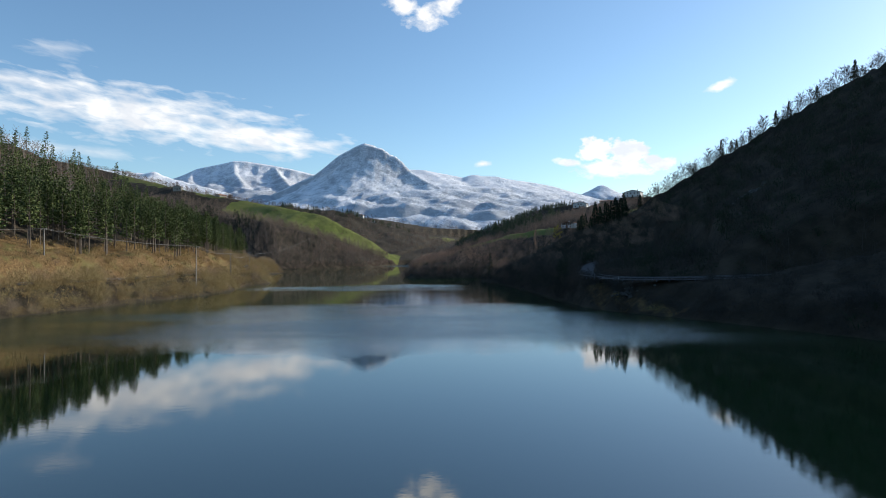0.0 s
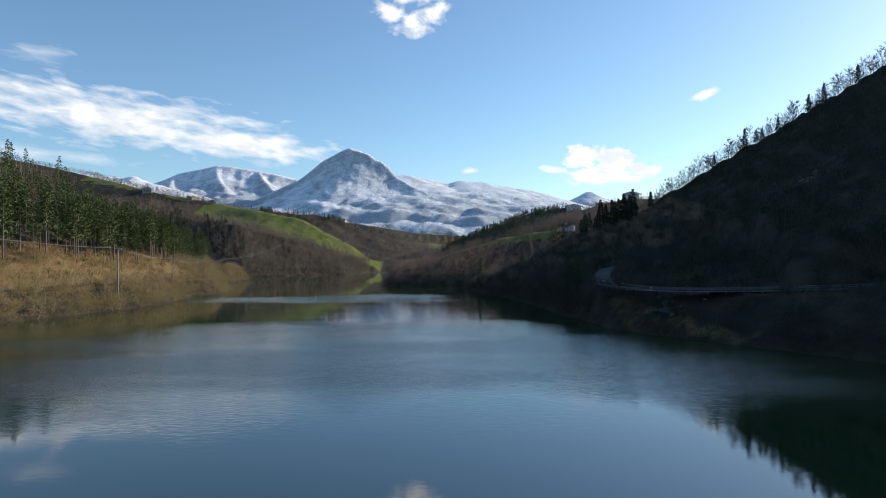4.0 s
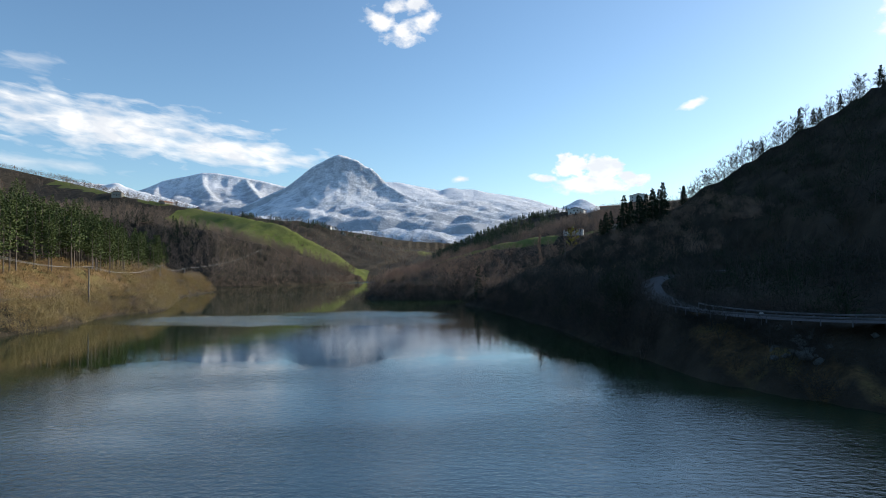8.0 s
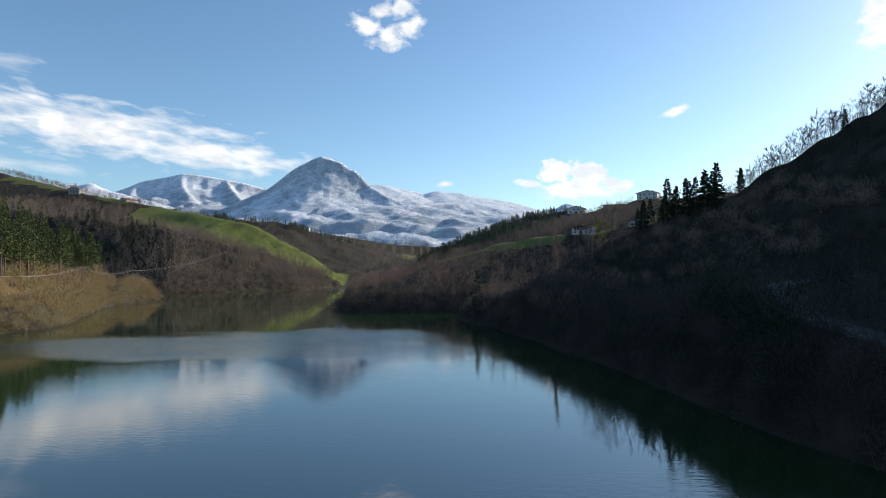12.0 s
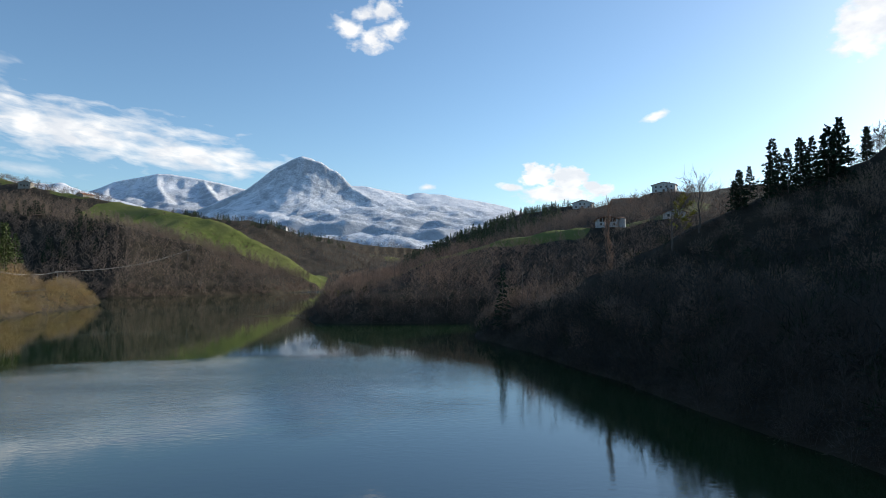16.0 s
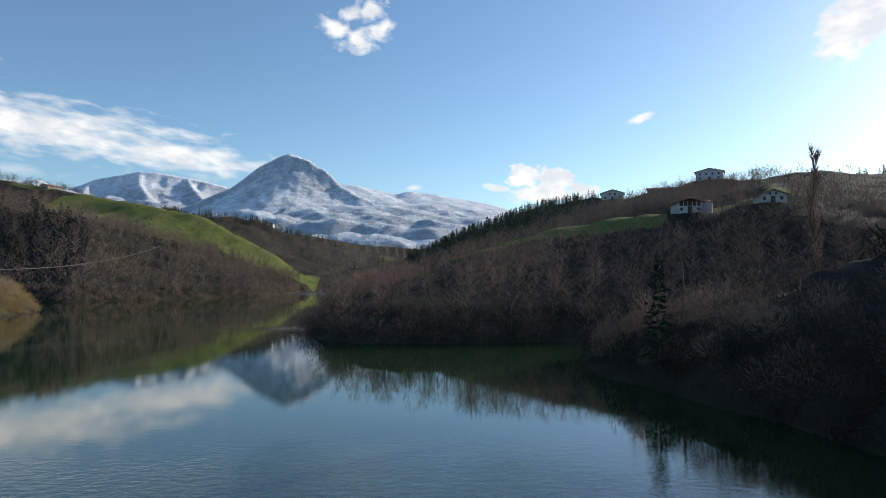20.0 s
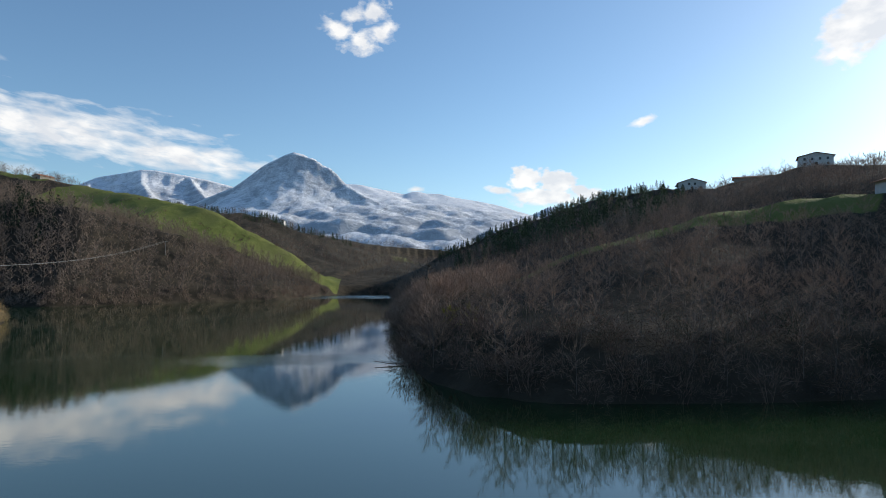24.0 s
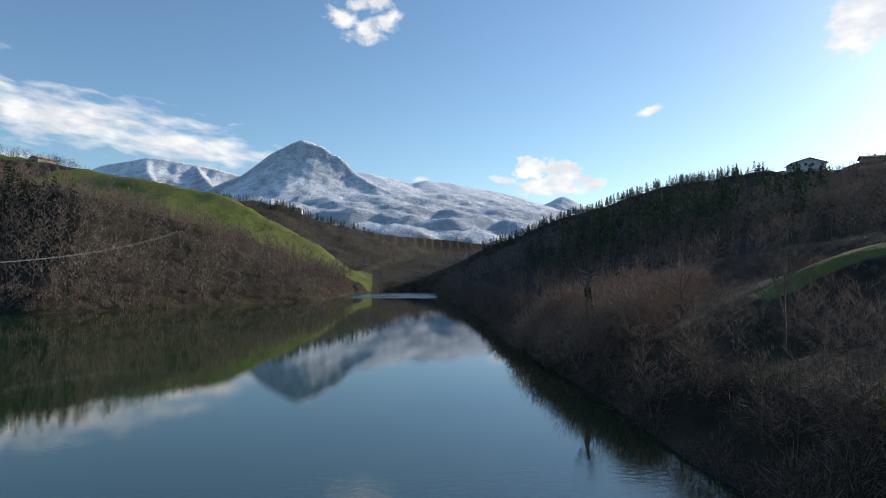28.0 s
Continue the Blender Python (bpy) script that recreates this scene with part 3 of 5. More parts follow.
# ---- plants ----
class Strands:
    """Collects tapered limbs and thin blades into one triangle mesh."""

    def __init__(self):
        self.v, self.f, self.n = [], [], 0

    def limb(self, a, b, ra, rb, sides=4):
        a, b = np.asarray(a, float), np.asarray(b, float)
        d = b - a
        d = d / (np.linalg.norm(d) + 1e-9)
        u = np.cross(d, (0.31, 0.87, 0.12) if abs(d[2]) > 0.8 else (0, 0, 1))
        u = u / np.linalg.norm(u)
        w = np.cross(d, u)
        t = np.linspace(0, 2 * np.pi, sides, endpoint=False)
        ring = np.cos(t)[:, None] * u + np.sin(t)[:, None] * w
        self.v += [a + ring * ra, b + ring * rb]
        i = np.arange(sides)
        j = (i + 1) % sides
        self.f += [np.stack([i, j, j + sides], 1) + self.n, np.stack([i, j + sides, i + sides], 1) + self.n]
        self.n += 2 * sides

    def blade(self, a, b, width, rng):
        a, b = np.asarray(a, float), np.asarray(b, float)
        s = np.cross(b - a, rng.normal(size=3))
        s = s / (np.linalg.norm(s) + 1e-9) * width * 0.5
        self.v.append(np.stack([a - s, a + s, b]))
        self.f.append(np.array([[0, 1, 2]]) + self.n)
        self.n += 3

    def arrays(self):
        return np.concatenate(self.v), np.concatenate(self.f)


def heading(a, lift):
    return np.array([math.cos(a) * math.cos(lift), math.sin(a) * math.cos(lift), math.sin(lift)])


def bare_tree(seed, high=10.0, wide=0.3, limbs=10, twig=8, first=0.25, thick=0.013, blade=0.085, sides=4, fork=0, plain=False, upright=False):
    """A leafless tree: trunk with a bend, limbs that reach up, and fine twigs. Returns wood and twig arrays."""
    rng = np.random.default_rng(seed)
    wood, fine = Strands(), Strands()
    pts = [np.zeros(3)]
    for k in range(1, 5):
        pts.append(np.array([rng.normal(0, 0.018 * high), rng.normal(0, 0.018 * high), high * 0.9 * k / 4]))
    pts[0][2] = -0.4
    r0 = high * thick
    heart = np.array([0, 0, high * 0.5])
    for k in range(0, 4, 2 if plain else 1):
        n = k + (2 if plain else 1)
        wood.limb(pts[k], pts[n], r0 * (1 - k / 4.6), r0 * (1 - n / 4.6), sides)

    def at(u):
        k = min(int(u * 4), 3)
        return pts[k] + (pts[k + 1] - pts[k]) * (u * 4 - k)

    for i in range(limbs):
        u = first + (0.97 - first) * (i + rng.random()) / limbs
        a, lift = i * 2.4 + rng.normal(0, 0.4), rng.uniform(0.2, 0.8) + 0.35 * u
        if upright:
            lift = rng.uniform(1.15, 1.4)
        size = high * wide * (1.25 - 0.75 * abs(u - 0.45)) * rng.uniform(0.7, 1.2)
        p = at(u)
        q = p + heading(a, lift) * size
        if plain:
            wood.blade(p, q, r0 * 0.8 * (1.15 - u), rng)
        else:
            wood.limb(p, q, r0 * 0.34 * (1.15 - u), r0 * 0.10, 3)
        for f in range(fork):
            s = rng.uniform(0.3, 0.8)
            b0 = p + (q - p) * s
            b1 = b0 + heading(a + rng.normal(0, 0.8), lift + rng.normal(0.1, 0.3)) * size * 0.5
            wood.limb(b0, b1, r0 * 0.13, r0 * 0.05, 3)
            for _ in range(max(2, twig // 2)):
                c0 = b0 + (b1 - b0) * rng.uniform(0.2, 1.0)
                fine.blade(c0, c0 + heading(a + rng.normal(0, 0.9), lift + rng.normal(0.1, 0.4)) * size * rng.uniform(0.2, 0.4), blade, rng)
        for _ in range(twig):
            s = rng.uniform(0.2, 1.0)
            b0 = p + (q - p) * s
            out = b0 - heart
            out = out / (np.linalg.norm(out) + 1e-6) * 0.8 + rng.normal(0, 0.45, 3) + np.array([0, 0, 0.25])
            if upright:
                out = rng.normal(0, 0.25, 3) + np.array([0, 0, 1.0])
            fine.blade(b0, b0 + out * size * rng.uniform(0.2, 0.45) * (2.0 if upright else 1.0), blade, rng)
    return wood.arrays(), fine.arrays()


def conifer(seed, high=17.0, wide=0.17, first=0.28, whorls=24, droop=0.25, width=0.5, blades=5, ragged=0.3):
    """A conifer: straight trunk, whorls of branches clothed in needle sprays."""
    rng = np.random.default_rng(seed)
    wood, green = Strands(), Strands()
    wood.limb((0, 0, -0.5), (0, 0, high * 0.5), high * 0.012, high * 0.008, 6)
    wood.limb((0, 0, high * 0.5), (0, 0, high * 0.99), high * 0.008, high * 0.001, 5)
    for i in range(whorls):
        u = first + (1 - first) * i / whorls
        reach = high * wide * (1 - u) ** 0.75 / (1 - first) ** 0.75 * rng.uniform(1 - ragged, 1 + ragged * 0.6) + 0.25
        for k in range(6):
            if rng.random() < 0.12:
                continue
            a = i * 1.1 + k * 1.047 + rng.normal(0, 0.25)
            p = np.array([0, 0, high * u + rng.normal(0, 0.2)])
            q = p + heading(a, -droop + rng.normal(0.12, 0.22) + 0.7 * (u - 0.4)) * reach * rng.uniform(0.65, 1.1)
            if k % 2 == 0:
                wood.blade(p, p + (q - p) * 0.8, 0.08, rng)
            for _ in range(blades):
                c = p + (q - p) * rng.uniform(0.25, 1.0)
                green.blade(c, c + heading(a + rng.normal(0, 0.6), rng.normal(0.0, 0.4)) * rng.uniform(0.35, 0.6) * (0.6 + reach * 0.35), width, rng)
    return wood.arrays(), green.arrays()


def bush(seed, high=3.0, wide=1.0, count=110, blade=0.07, reach=0.2):
    """A thick leafless shrub with a rounded, uneven outline: twigs fill a dome and point out of it."""
    rng = np.random.default_rng(seed)
    fine = Strands()
    heart = np.array([0, 0, high * 0.3])
    span = np.array([wide * 0.5, wide * 0.5, 0.6]) * high
    lobes = rng.normal(0, 1, (5, 3))
    lobes /= np.linalg.norm(lobes, axis=1)[:, None]
    for i in range(count):
        a, lift = rng.uniform(0, 6.283), math.asin(rng.uniform(-0.35, 1.0))
        d = heading(a, lift)
        swell = 0.82 + 0.3 * max(0.0, float((lobes @ d).max())) ** 4
        c = heart + d * span * swell * rng.random() ** 0.4
        out = d * 0.7 + rng.normal(0, 0.5, 3) + np.array([0, 0, 0.3])
        fine.blade(c, c + out * high * reach * rng.uniform(0.5, 1.1), blade, rng)
    for i in range(6):
        a = rng.uniform(0, 6.283)
        fine.blade((0.2 * math.cos(a), 0.2 * math.sin(a), -0.2), heart + heading(a, 0.9) * span * 0.8, blade, rng)
    return fine.arrays()


def stand(name, label, category, kinds, places, mats, seed, low=0.75, tall=1.25):
    """A wood nobody could count, as one thing of kind stuff; kinds are lists of arrays, one a material."""
    rng = np.random.default_rng(seed)
    x, y = places
    z = height(x, y)
    pick = rng.integers(0, len(kinds), len(x))
    size, turn = rng.uniform(low, tall, len(x)), rng.uniform(0, 6.283, len(x))
    lean = rng.normal(0, 0.05, (len(x), 2))
    root = None
    for layer, mat in enumerate(mats):
        vs, fs, n = [], [], 0
        for k, arrays in enumerate(kinds):
            v, f = arrays[layer]
            sel = np.nonzero(pick == k)[0]
            if not len(sel):
                continue
            c, s = np.cos(turn[sel])[:, None], np.sin(turn[sel])[:, None]
            sc = size[sel][:, None]
            X = (v[None, :, 0] * c - v[None, :, 1] * s + v[None, :, 2] * lean[sel, :1]) * sc + x[sel][:, None]
            Y = (v[None, :, 0] * s + v[None, :, 1] * c + v[None, :, 2] * lean[sel, 1:]) * sc + y[sel][:, None]
            Z = v[None, :, 2] * sc + z[sel][:, None]
            vs.append(np.stack([X, Y, Z], -1).reshape(-1, 3))
            fs.append((f[None] + (np.arange(len(sel)) * len(v))[:, None, None]).reshape(-1, 3) + n)
            n += len(sel) * len(v)
        me = mesh_of(name, np.concatenate(vs), np.concatenate(fs), mat)
        if root is None:
            root = tagged(new(name, me), label, category, kind="stuff")
        else:
            tagged(part("twigs", me, mat, root), kind="stuff")
    return root


def scatter(n, x0, x1, y0, y1, keep, seed):
    """About n random places in a rectangle for which keep(x, y) holds, as a share of 0..1."""
    rng = np.random.default_rng(seed)
    xs, ys, got = [], [], 0
    for _ in range(40):
        x, y = rng.uniform(x0, x1, n), rng.uniform(y0, y1, n)
        ok = rng.random(n) < np.asarray(keep(x, y), float)
        xs.append(x[ok])
        ys.append(y[ok])
        got += ok.sum()
        if got >= n:
            break
    return np.concatenate(xs)[:n], np.concatenate(ys)[:n]


def clear_of(x, y, meadow=True):
    ok = shore_gap(x, y) > 1.0
    for road, gap in ((EAST_ROAD, 4.0), (WEST_ROAD, 3.2), (LANE, 2.5)):
        d, _ = to_line(x, y, road[::3])
        ok &= d > gap
    for hx, hy, room in HOMES:
        ok &= np.hypot(x - hx, y - hy) > room
    if meadow:
        ok &= meadow_share(x, y) < 0.3
    return ok


def tree_thing(name, meshes, mats, x, y, scale, turn, label, category, group="", lower=0.15):
    """A single tree as a thing: an Empty at its foot with trunk and crown."""
    root = new(name)
    root.matrix_world = pose(x, y, ground_z(x, y) - lower, 0, 0, turn) @ Matrix.Scale(scale, 4)
    for piece, me in zip(("trunk", "crown"), meshes):
        part(piece, me, None, root)
    return tagged(root, label, category, group)


def tree_meshes(name, arrays, mats):
    return [mesh_of(name + "_" + n, a[0], a[1], m) for n, a, m in zip(("trunk", "crown"), arrays, mats)]


HOMES = [(93, 467, 6.5), (121, 468, 8), (186, 618, 20), (140, 660, 16), (166, 648, 15), (-398, 950, 12), (-330, 940, 12)]
dark_bushes = [(bush(s + 160, 3.6, 1.3, 75, 0.2, 0.22),) for s in range(5)]
knoll_trees = [bare_tree(s + 10, 10, 0.22, 9, 14, 0.25, thick=0.009, blade=0.13, sides=3, plain=True) for s in range(6)]
thin = [bare_tree(s, 10, 0.22, 8, 11, 0.3, blade=0.1, sides=3, plain=True) for s in range(6)]
broad = [bare_tree(s + 20, 9, 0.34, 10, 10, 0.15, blade=0.1, sides=3, plain=True) for s in range(6)]
spur_trees = [bare_tree(s + 20, 9, 0.33, 13, 24, 0.2, thick=0.009, blade=0.034, plain=True) for s in range(6)]
fine_bushes = [(bush(s + 140, 4.0, 1.2, 170, 0.055, 0.19),) for s in range(5)]
far_thin = [bare_tree(s + 40, 9, 0.34, 8, 9, 0.28, blade=0.17, sides=3, plain=True) for s in range(5)]
pines = [conifer(s + 60, 17, 0.15, 0.36, 20, 0.15, 0.55, 5) for s in range(5)]
wood_pines = [conifer(s + 90, 17, 0.15, 0.3, 14, 0.2, 0.85, 3) for s in range(4)]
far_pines = [conifer(s + 80, 14, 0.22, 0.12, 12, 0.1, 1.0, 4) for s in range(4)]
bushes = [(bush(s + 100, 2.2, 1.4, 60, 0.13, 0.24),) for s in range(6)]
crowns = [(bush(s + 180, 7.0, 1.0, 190, 0.13, 0.12),) for s in range(5)]
fine_crowns = [(bush(s + 220, 7.0, 1.0, 340, 0.06, 0.13),) for s in range(5)]
willows = [(bush(s + 200, 7.5, 1.1, 620, 0.06, 0.15),) for s in range(4)]
tall_bushes = [(bush(s + 120, 4.2, 1.1, 80, 0.15, 0.22),) for s in range(5)]

# west hill: pine plantation with bare trees above and at its end


def pine_belt(x, y):
    d, _ = to_line(x, y, WEST_ROAD[::3])
    up = (x < -106) & (shore_gap(x, y) > 22)
    d = d + np.clip((y - 380) / 8, 0, 13)
    end = np.clip((512 - y) / 25, 0, 1)
    top = 1 - 0.92 * np.clip((d - 50 - 14 * waves(x, y, 55, 14, 2)) / 25, 0, 1) * np.clip((y - 255) / 60, 0.1, 1)
    return up & (d > np.where(y < 262, 17, 13)) & clear_of(x, y), end * top


def pine_keep(x, y):
    ok, share = pine_belt(x, y)
    return ok * share


px, py = scatter(1350, -330, -106, 120, 500, pine_keep, 5)
near = np.argsort(to_line(px, py, WEST_ROAD[::3])[0])
pine_sets = [tree_meshes("pine", a, (bark, needles)) for a in pines]
rng = np.random.default_rng(77)
for i in near[:280]:
    tree_thing("pine_tree", pine_sets[rng.integers(5)], None, px[i], py[i], rng.uniform(0.9, 1.4), rng.uniform(0, 360),
               "tall green pine in a plantation above the lake road", "pine tree", "pines of the plantation")
ax, ay = scatter(170, -230, -140, 385, 512, lambda x, y: clear_of(x, y) & (shore_gap(x, y) > 18) & (to_line(x, y, WEST_ROAD[::3])[0] > 13), 7)
stand("pine_wood", "younger green pines at the end of the plantation", "woodland", far_pines, (ax, ay), (bark, needles), 4, 0.55, 0.95)
stand("pine_wood", "dense green pine plantation high on the slope", "woodland", wood_pines, (px[near[280:]], py[near[280:]]), (bark, needles), 6, 0.8, 1.25)
bx, by = scatter(1500, -330, -125, 150, 540, lambda x, y: (clear_of(x, y) & (shore_gap(x, y) > 14) & (to_line(x, y, WEST_ROAD[::3])[0] > 30)) * (0.2 + 0.8 * np.clip(np.maximum((y - 440) / 40, (to_line(x, y, WEST_ROAD[::3])[0] - 50) / 30), 0, 1)), 8)
stand("bare_wood", "leafless brown trees mixed among the pines", "woodland", thin, (bx, by), (pale_bark, twigs), 9, 0.8, 1.2)
sx, sy = scatter(1900, -215, -84, 60, 550, lambda x, y: (clear_of(x, y) & (to_line(x, y, WEST_ROAD[::3])[0] < 27)) * (0.45 + 0.55 * (waves(x, y, 30, 17, 2) > 0)), 10)
stand("dry_scrub", "tawny dry bracken and low scrub on the road bank", "scrub", bushes, (sx, sy), (scrub_twigs,), 11, 0.5, 1.15)
sx, sy = scatter(800, -215, -80, 60, 560, lambda x, y: (shore_gap(x, y) > -1.0) & (shore_gap(x, y) < 6) & (to_line(x, y, WEST_ROAD[::3])[0] > 3.2), 12)
stand("shore_bushes", "bushy olive-brown willows along the waterline", "bushes", fine_bushes, (sx, sy), (olive_twigs,), 13, 0.6, 1.3)
sx, sy = scatter(260, -175, -115, 415, 555, lambda x, y: clear_of(x, y) & (shore_gap(x, y) < 30), 14)
stand("shore_bushes", "sunlit tawny bushes on the tip of the headland", "bushes", fine_bushes, (sx, sy), (scrub_twigs,), 15, 0.8, 1.6)

sx, sy = scatter(330, -190, -130, 430, 550, lambda x, y: clear_of(x, y) & (shore_gap(x, y) > 6) & (to_line(x, y, WEST_ROAD[::3])[0] < 34), 16)
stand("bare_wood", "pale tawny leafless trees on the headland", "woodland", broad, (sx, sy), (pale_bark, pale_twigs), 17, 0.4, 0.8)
cx, cy = scatter(150, -190, -82, 120, 540, lambda x, y: (shore_gap(x, y) > 0.5) & (shore_gap(x, y) < 24) & (to_line(x, y, WEST_ROAD[::3])[0] > 4) & (waves(x, y, 35, 72, 2) > 0.1), 73)
stand("shore_bushes", "round olive willow clumps above the waterline", "bushes", fine_bushes, (cx, cy), (olive_twigs,), 74, 1.0, 1.7)
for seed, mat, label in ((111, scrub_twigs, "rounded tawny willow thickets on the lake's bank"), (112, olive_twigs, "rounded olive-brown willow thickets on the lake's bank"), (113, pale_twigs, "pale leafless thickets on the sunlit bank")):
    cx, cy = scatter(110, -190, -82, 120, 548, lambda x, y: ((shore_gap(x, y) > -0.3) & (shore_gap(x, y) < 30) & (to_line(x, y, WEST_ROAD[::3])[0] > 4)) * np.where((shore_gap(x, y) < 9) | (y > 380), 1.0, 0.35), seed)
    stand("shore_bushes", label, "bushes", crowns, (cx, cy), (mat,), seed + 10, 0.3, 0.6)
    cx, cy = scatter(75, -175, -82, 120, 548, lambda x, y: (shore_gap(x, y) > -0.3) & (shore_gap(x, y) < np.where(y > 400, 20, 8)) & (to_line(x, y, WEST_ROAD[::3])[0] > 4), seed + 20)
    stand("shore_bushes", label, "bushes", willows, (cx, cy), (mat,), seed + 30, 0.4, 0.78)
cx, cy = scatter(420, -190, -82, 120, 540, lambda x, y: (shore_gap(x, y) > 0.0) & (to_line(x, y, WEST_ROAD[::3])[0] > 4) & (to_line(x, y, WEST_ROAD[::3])[0] < 28) & (waves(x, y, 26, 75, 2) > 0.15), 76)
stand("undergrowth", "dark green brambles in the dry bank", "undergrowth", bushes, (cx, cy), (ivy,), 77, 0.5, 1.0)
mx, my = scatter(330, -300, -75, 760, 900, lambda x, y: (shore_gap(x, y) > 5) & (meadow_share(x, y) > 0.02) & (meadow_share(x, y) < 0.7), 18)
stand("hedge", "dark hedges and thorn trees along the pasture's edge", "hedge", broad, (mx, my), (bark, twigs), 19, 0.3, 0.6)

hx_, hy_ = scatter(110, -300, -80, 770, 900, lambda x, y: (meadow_share(x, y) > 0.7) & (np.abs(waves(x, y, 70, 85, 2)) < 0.07), 86)
stand("hedge", "straggling thorn hedges across the steep pasture", "hedge", bushes, (hx_, hy_), (twigs,), 87, 0.6, 1.4)

# east hill: shaded wood
EAST = HILLS["east"]


ROAD_Y = EAST_ROAD[::-1]


def below_road(x, y):
    """The open strip between the lakeside road and the water."""
    return (y > 120) & (y < 212) & (x < np.interp(y, ROAD_Y[:, 1], ROAD_Y[:, 0]) + 3)


def east_keep(x, y):
    d, _ = to_line(x, y, EAST)
    return clear_of(x, y) & (x > 20) & (y < 392) & (d < 240) & ~below_road(x, y)


# trees and crowns here are coloured dark to carry the slope's shade
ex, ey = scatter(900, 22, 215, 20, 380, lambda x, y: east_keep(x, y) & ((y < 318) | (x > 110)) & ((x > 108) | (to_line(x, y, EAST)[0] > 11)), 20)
stand("bare_wood", "dense leafless wood on the shaded slope", "woodland", broad, (ex, ey), (deep_shade_bark, deep_shade_twigs), 21, 0.6, 1.05)
for seed, mat, label in ((78, deep_shade_twigs, "rounded bare crowns crowding the shaded slope"), (79, ivy, "rounded dark evergreen crowns on the shaded slope")):
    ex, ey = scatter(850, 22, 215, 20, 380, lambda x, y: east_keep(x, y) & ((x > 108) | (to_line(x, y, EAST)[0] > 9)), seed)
    stand("bare_wood" if mat is deep_shade_twigs else "evergreen_wood", label, "woodland", crowns, (ex, ey), (mat,), seed + 10, 0.5, 1.05)
ex, ey = scatter(1000, 22, 215, 20, 385, east_keep, 22)
zx, zy = scatter(430, 22, 75, 212, 330, lambda x, y: (shore_gap(x, y) > 2) & (to_line(x, y, EAST_ROAD[::3])[0] > 3.5) & (shore_gap(x, y) < 18) & (to_line(x, y, LANE)[0] > 3), 26)
stand("bare_wood", "leafless trees between the road and the water", "woodland", spur_trees, (zx, zy), (deep_shade_bark, half_shade_twigs), 27, 0.4, 0.72)
zx, zy = scatter(320, 26, 112, 318, 362, lambda x, y: (shore_gap(x, y) > 1) & (to_line(x, y, EAST)[0] < 22), 131)
stand("bare_wood", "soft brown bare crowns over the hill's spine", "woodland", fine_crowns, (zx, zy), (twigs,), 132, 0.25, 0.5)
zx, zy = scatter(46, 22, 62, 328, 380, lambda x, y: (shore_gap(x, y) > 0) & (shore_gap(x, y) < 12), 133)
stand("shore_bushes", "thick reddish willow domes at the inlet's mouth", "bushes", willows, (zx, zy), (sunlit_red_twigs,), 134, 0.45, 0.85)
zx, zy = scatter(230, 30, 112, 325, 356, lambda x, y: (to_line(x, y, EAST)[0] < 12) & (shore_gap(x, y) > 3), 28)
stand("bare_wood", "low leafless thicket along the hill's spine", "woodland", broad, (zx, zy), (deep_shade_bark, deep_shade_twigs), 29, 0.25, 0.5)
# reddish, and light enough in tone to carry the glare over the hill's end
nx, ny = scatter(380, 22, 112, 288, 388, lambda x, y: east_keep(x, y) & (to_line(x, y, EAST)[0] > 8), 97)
stand("bare_wood", "reddish-brown bare crowns at the hill's end", "woodland", fine_crowns, (nx, ny), (sunlit_red_twigs,), 98, 0.4, 0.85)
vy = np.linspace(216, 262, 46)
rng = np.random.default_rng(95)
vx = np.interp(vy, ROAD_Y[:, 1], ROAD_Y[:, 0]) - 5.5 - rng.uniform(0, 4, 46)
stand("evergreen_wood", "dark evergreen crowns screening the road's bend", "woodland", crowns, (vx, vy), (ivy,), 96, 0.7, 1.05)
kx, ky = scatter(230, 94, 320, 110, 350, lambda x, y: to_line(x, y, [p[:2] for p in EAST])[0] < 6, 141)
stand("bare_wood", "low leafless trees closing the gaps along the crest", "woodland", broad, (kx, ky), (deep_shade_bark, deep_shade_twigs), 142, 0.35, 0.75)
kx, ky = scatter(170, 18, 50, 200, 352, lambda x, y: (shore_gap(x, y) > -1.0) & (shore_gap(x, y) < 5), 143)
stand("undergrowth", "grey-brown shrubs rooted along the shaded waterline", "undergrowth", fine_bushes, (kx, ky), (half_shade_twigs,), 144, 0.4, 0.9)
wx, wy = scatter(430, 25, 75, 180, 335, lambda x, y: (shore_gap(x, y) > -0.5) & (shore_gap(x, y) < 16) & (to_line(x, y, EAST_ROAD[::3])[0] > 3.5) & (to_line(x, y, LANE)[0] > 4), 101)
stand("bare_wood", "grey-brown willow thicket crowding the shaded waterline", "woodland", fine_crowns, (wx, wy), (half_shade_twigs,), 102, 0.35, 0.75)
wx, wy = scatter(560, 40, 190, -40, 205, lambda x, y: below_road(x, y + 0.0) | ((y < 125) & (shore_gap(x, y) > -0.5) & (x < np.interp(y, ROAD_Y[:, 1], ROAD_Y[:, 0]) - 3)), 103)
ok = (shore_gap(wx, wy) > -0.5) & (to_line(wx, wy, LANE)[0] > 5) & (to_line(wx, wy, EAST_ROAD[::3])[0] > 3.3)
stand("undergrowth", "dark rounded thicket between the road and the water", "undergrowth", crowns, (wx[ok], wy[ok]), (deep_shade_twigs,), 104, 0.25, 0.6)
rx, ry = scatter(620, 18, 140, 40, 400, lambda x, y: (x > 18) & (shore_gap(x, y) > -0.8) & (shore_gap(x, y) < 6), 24)
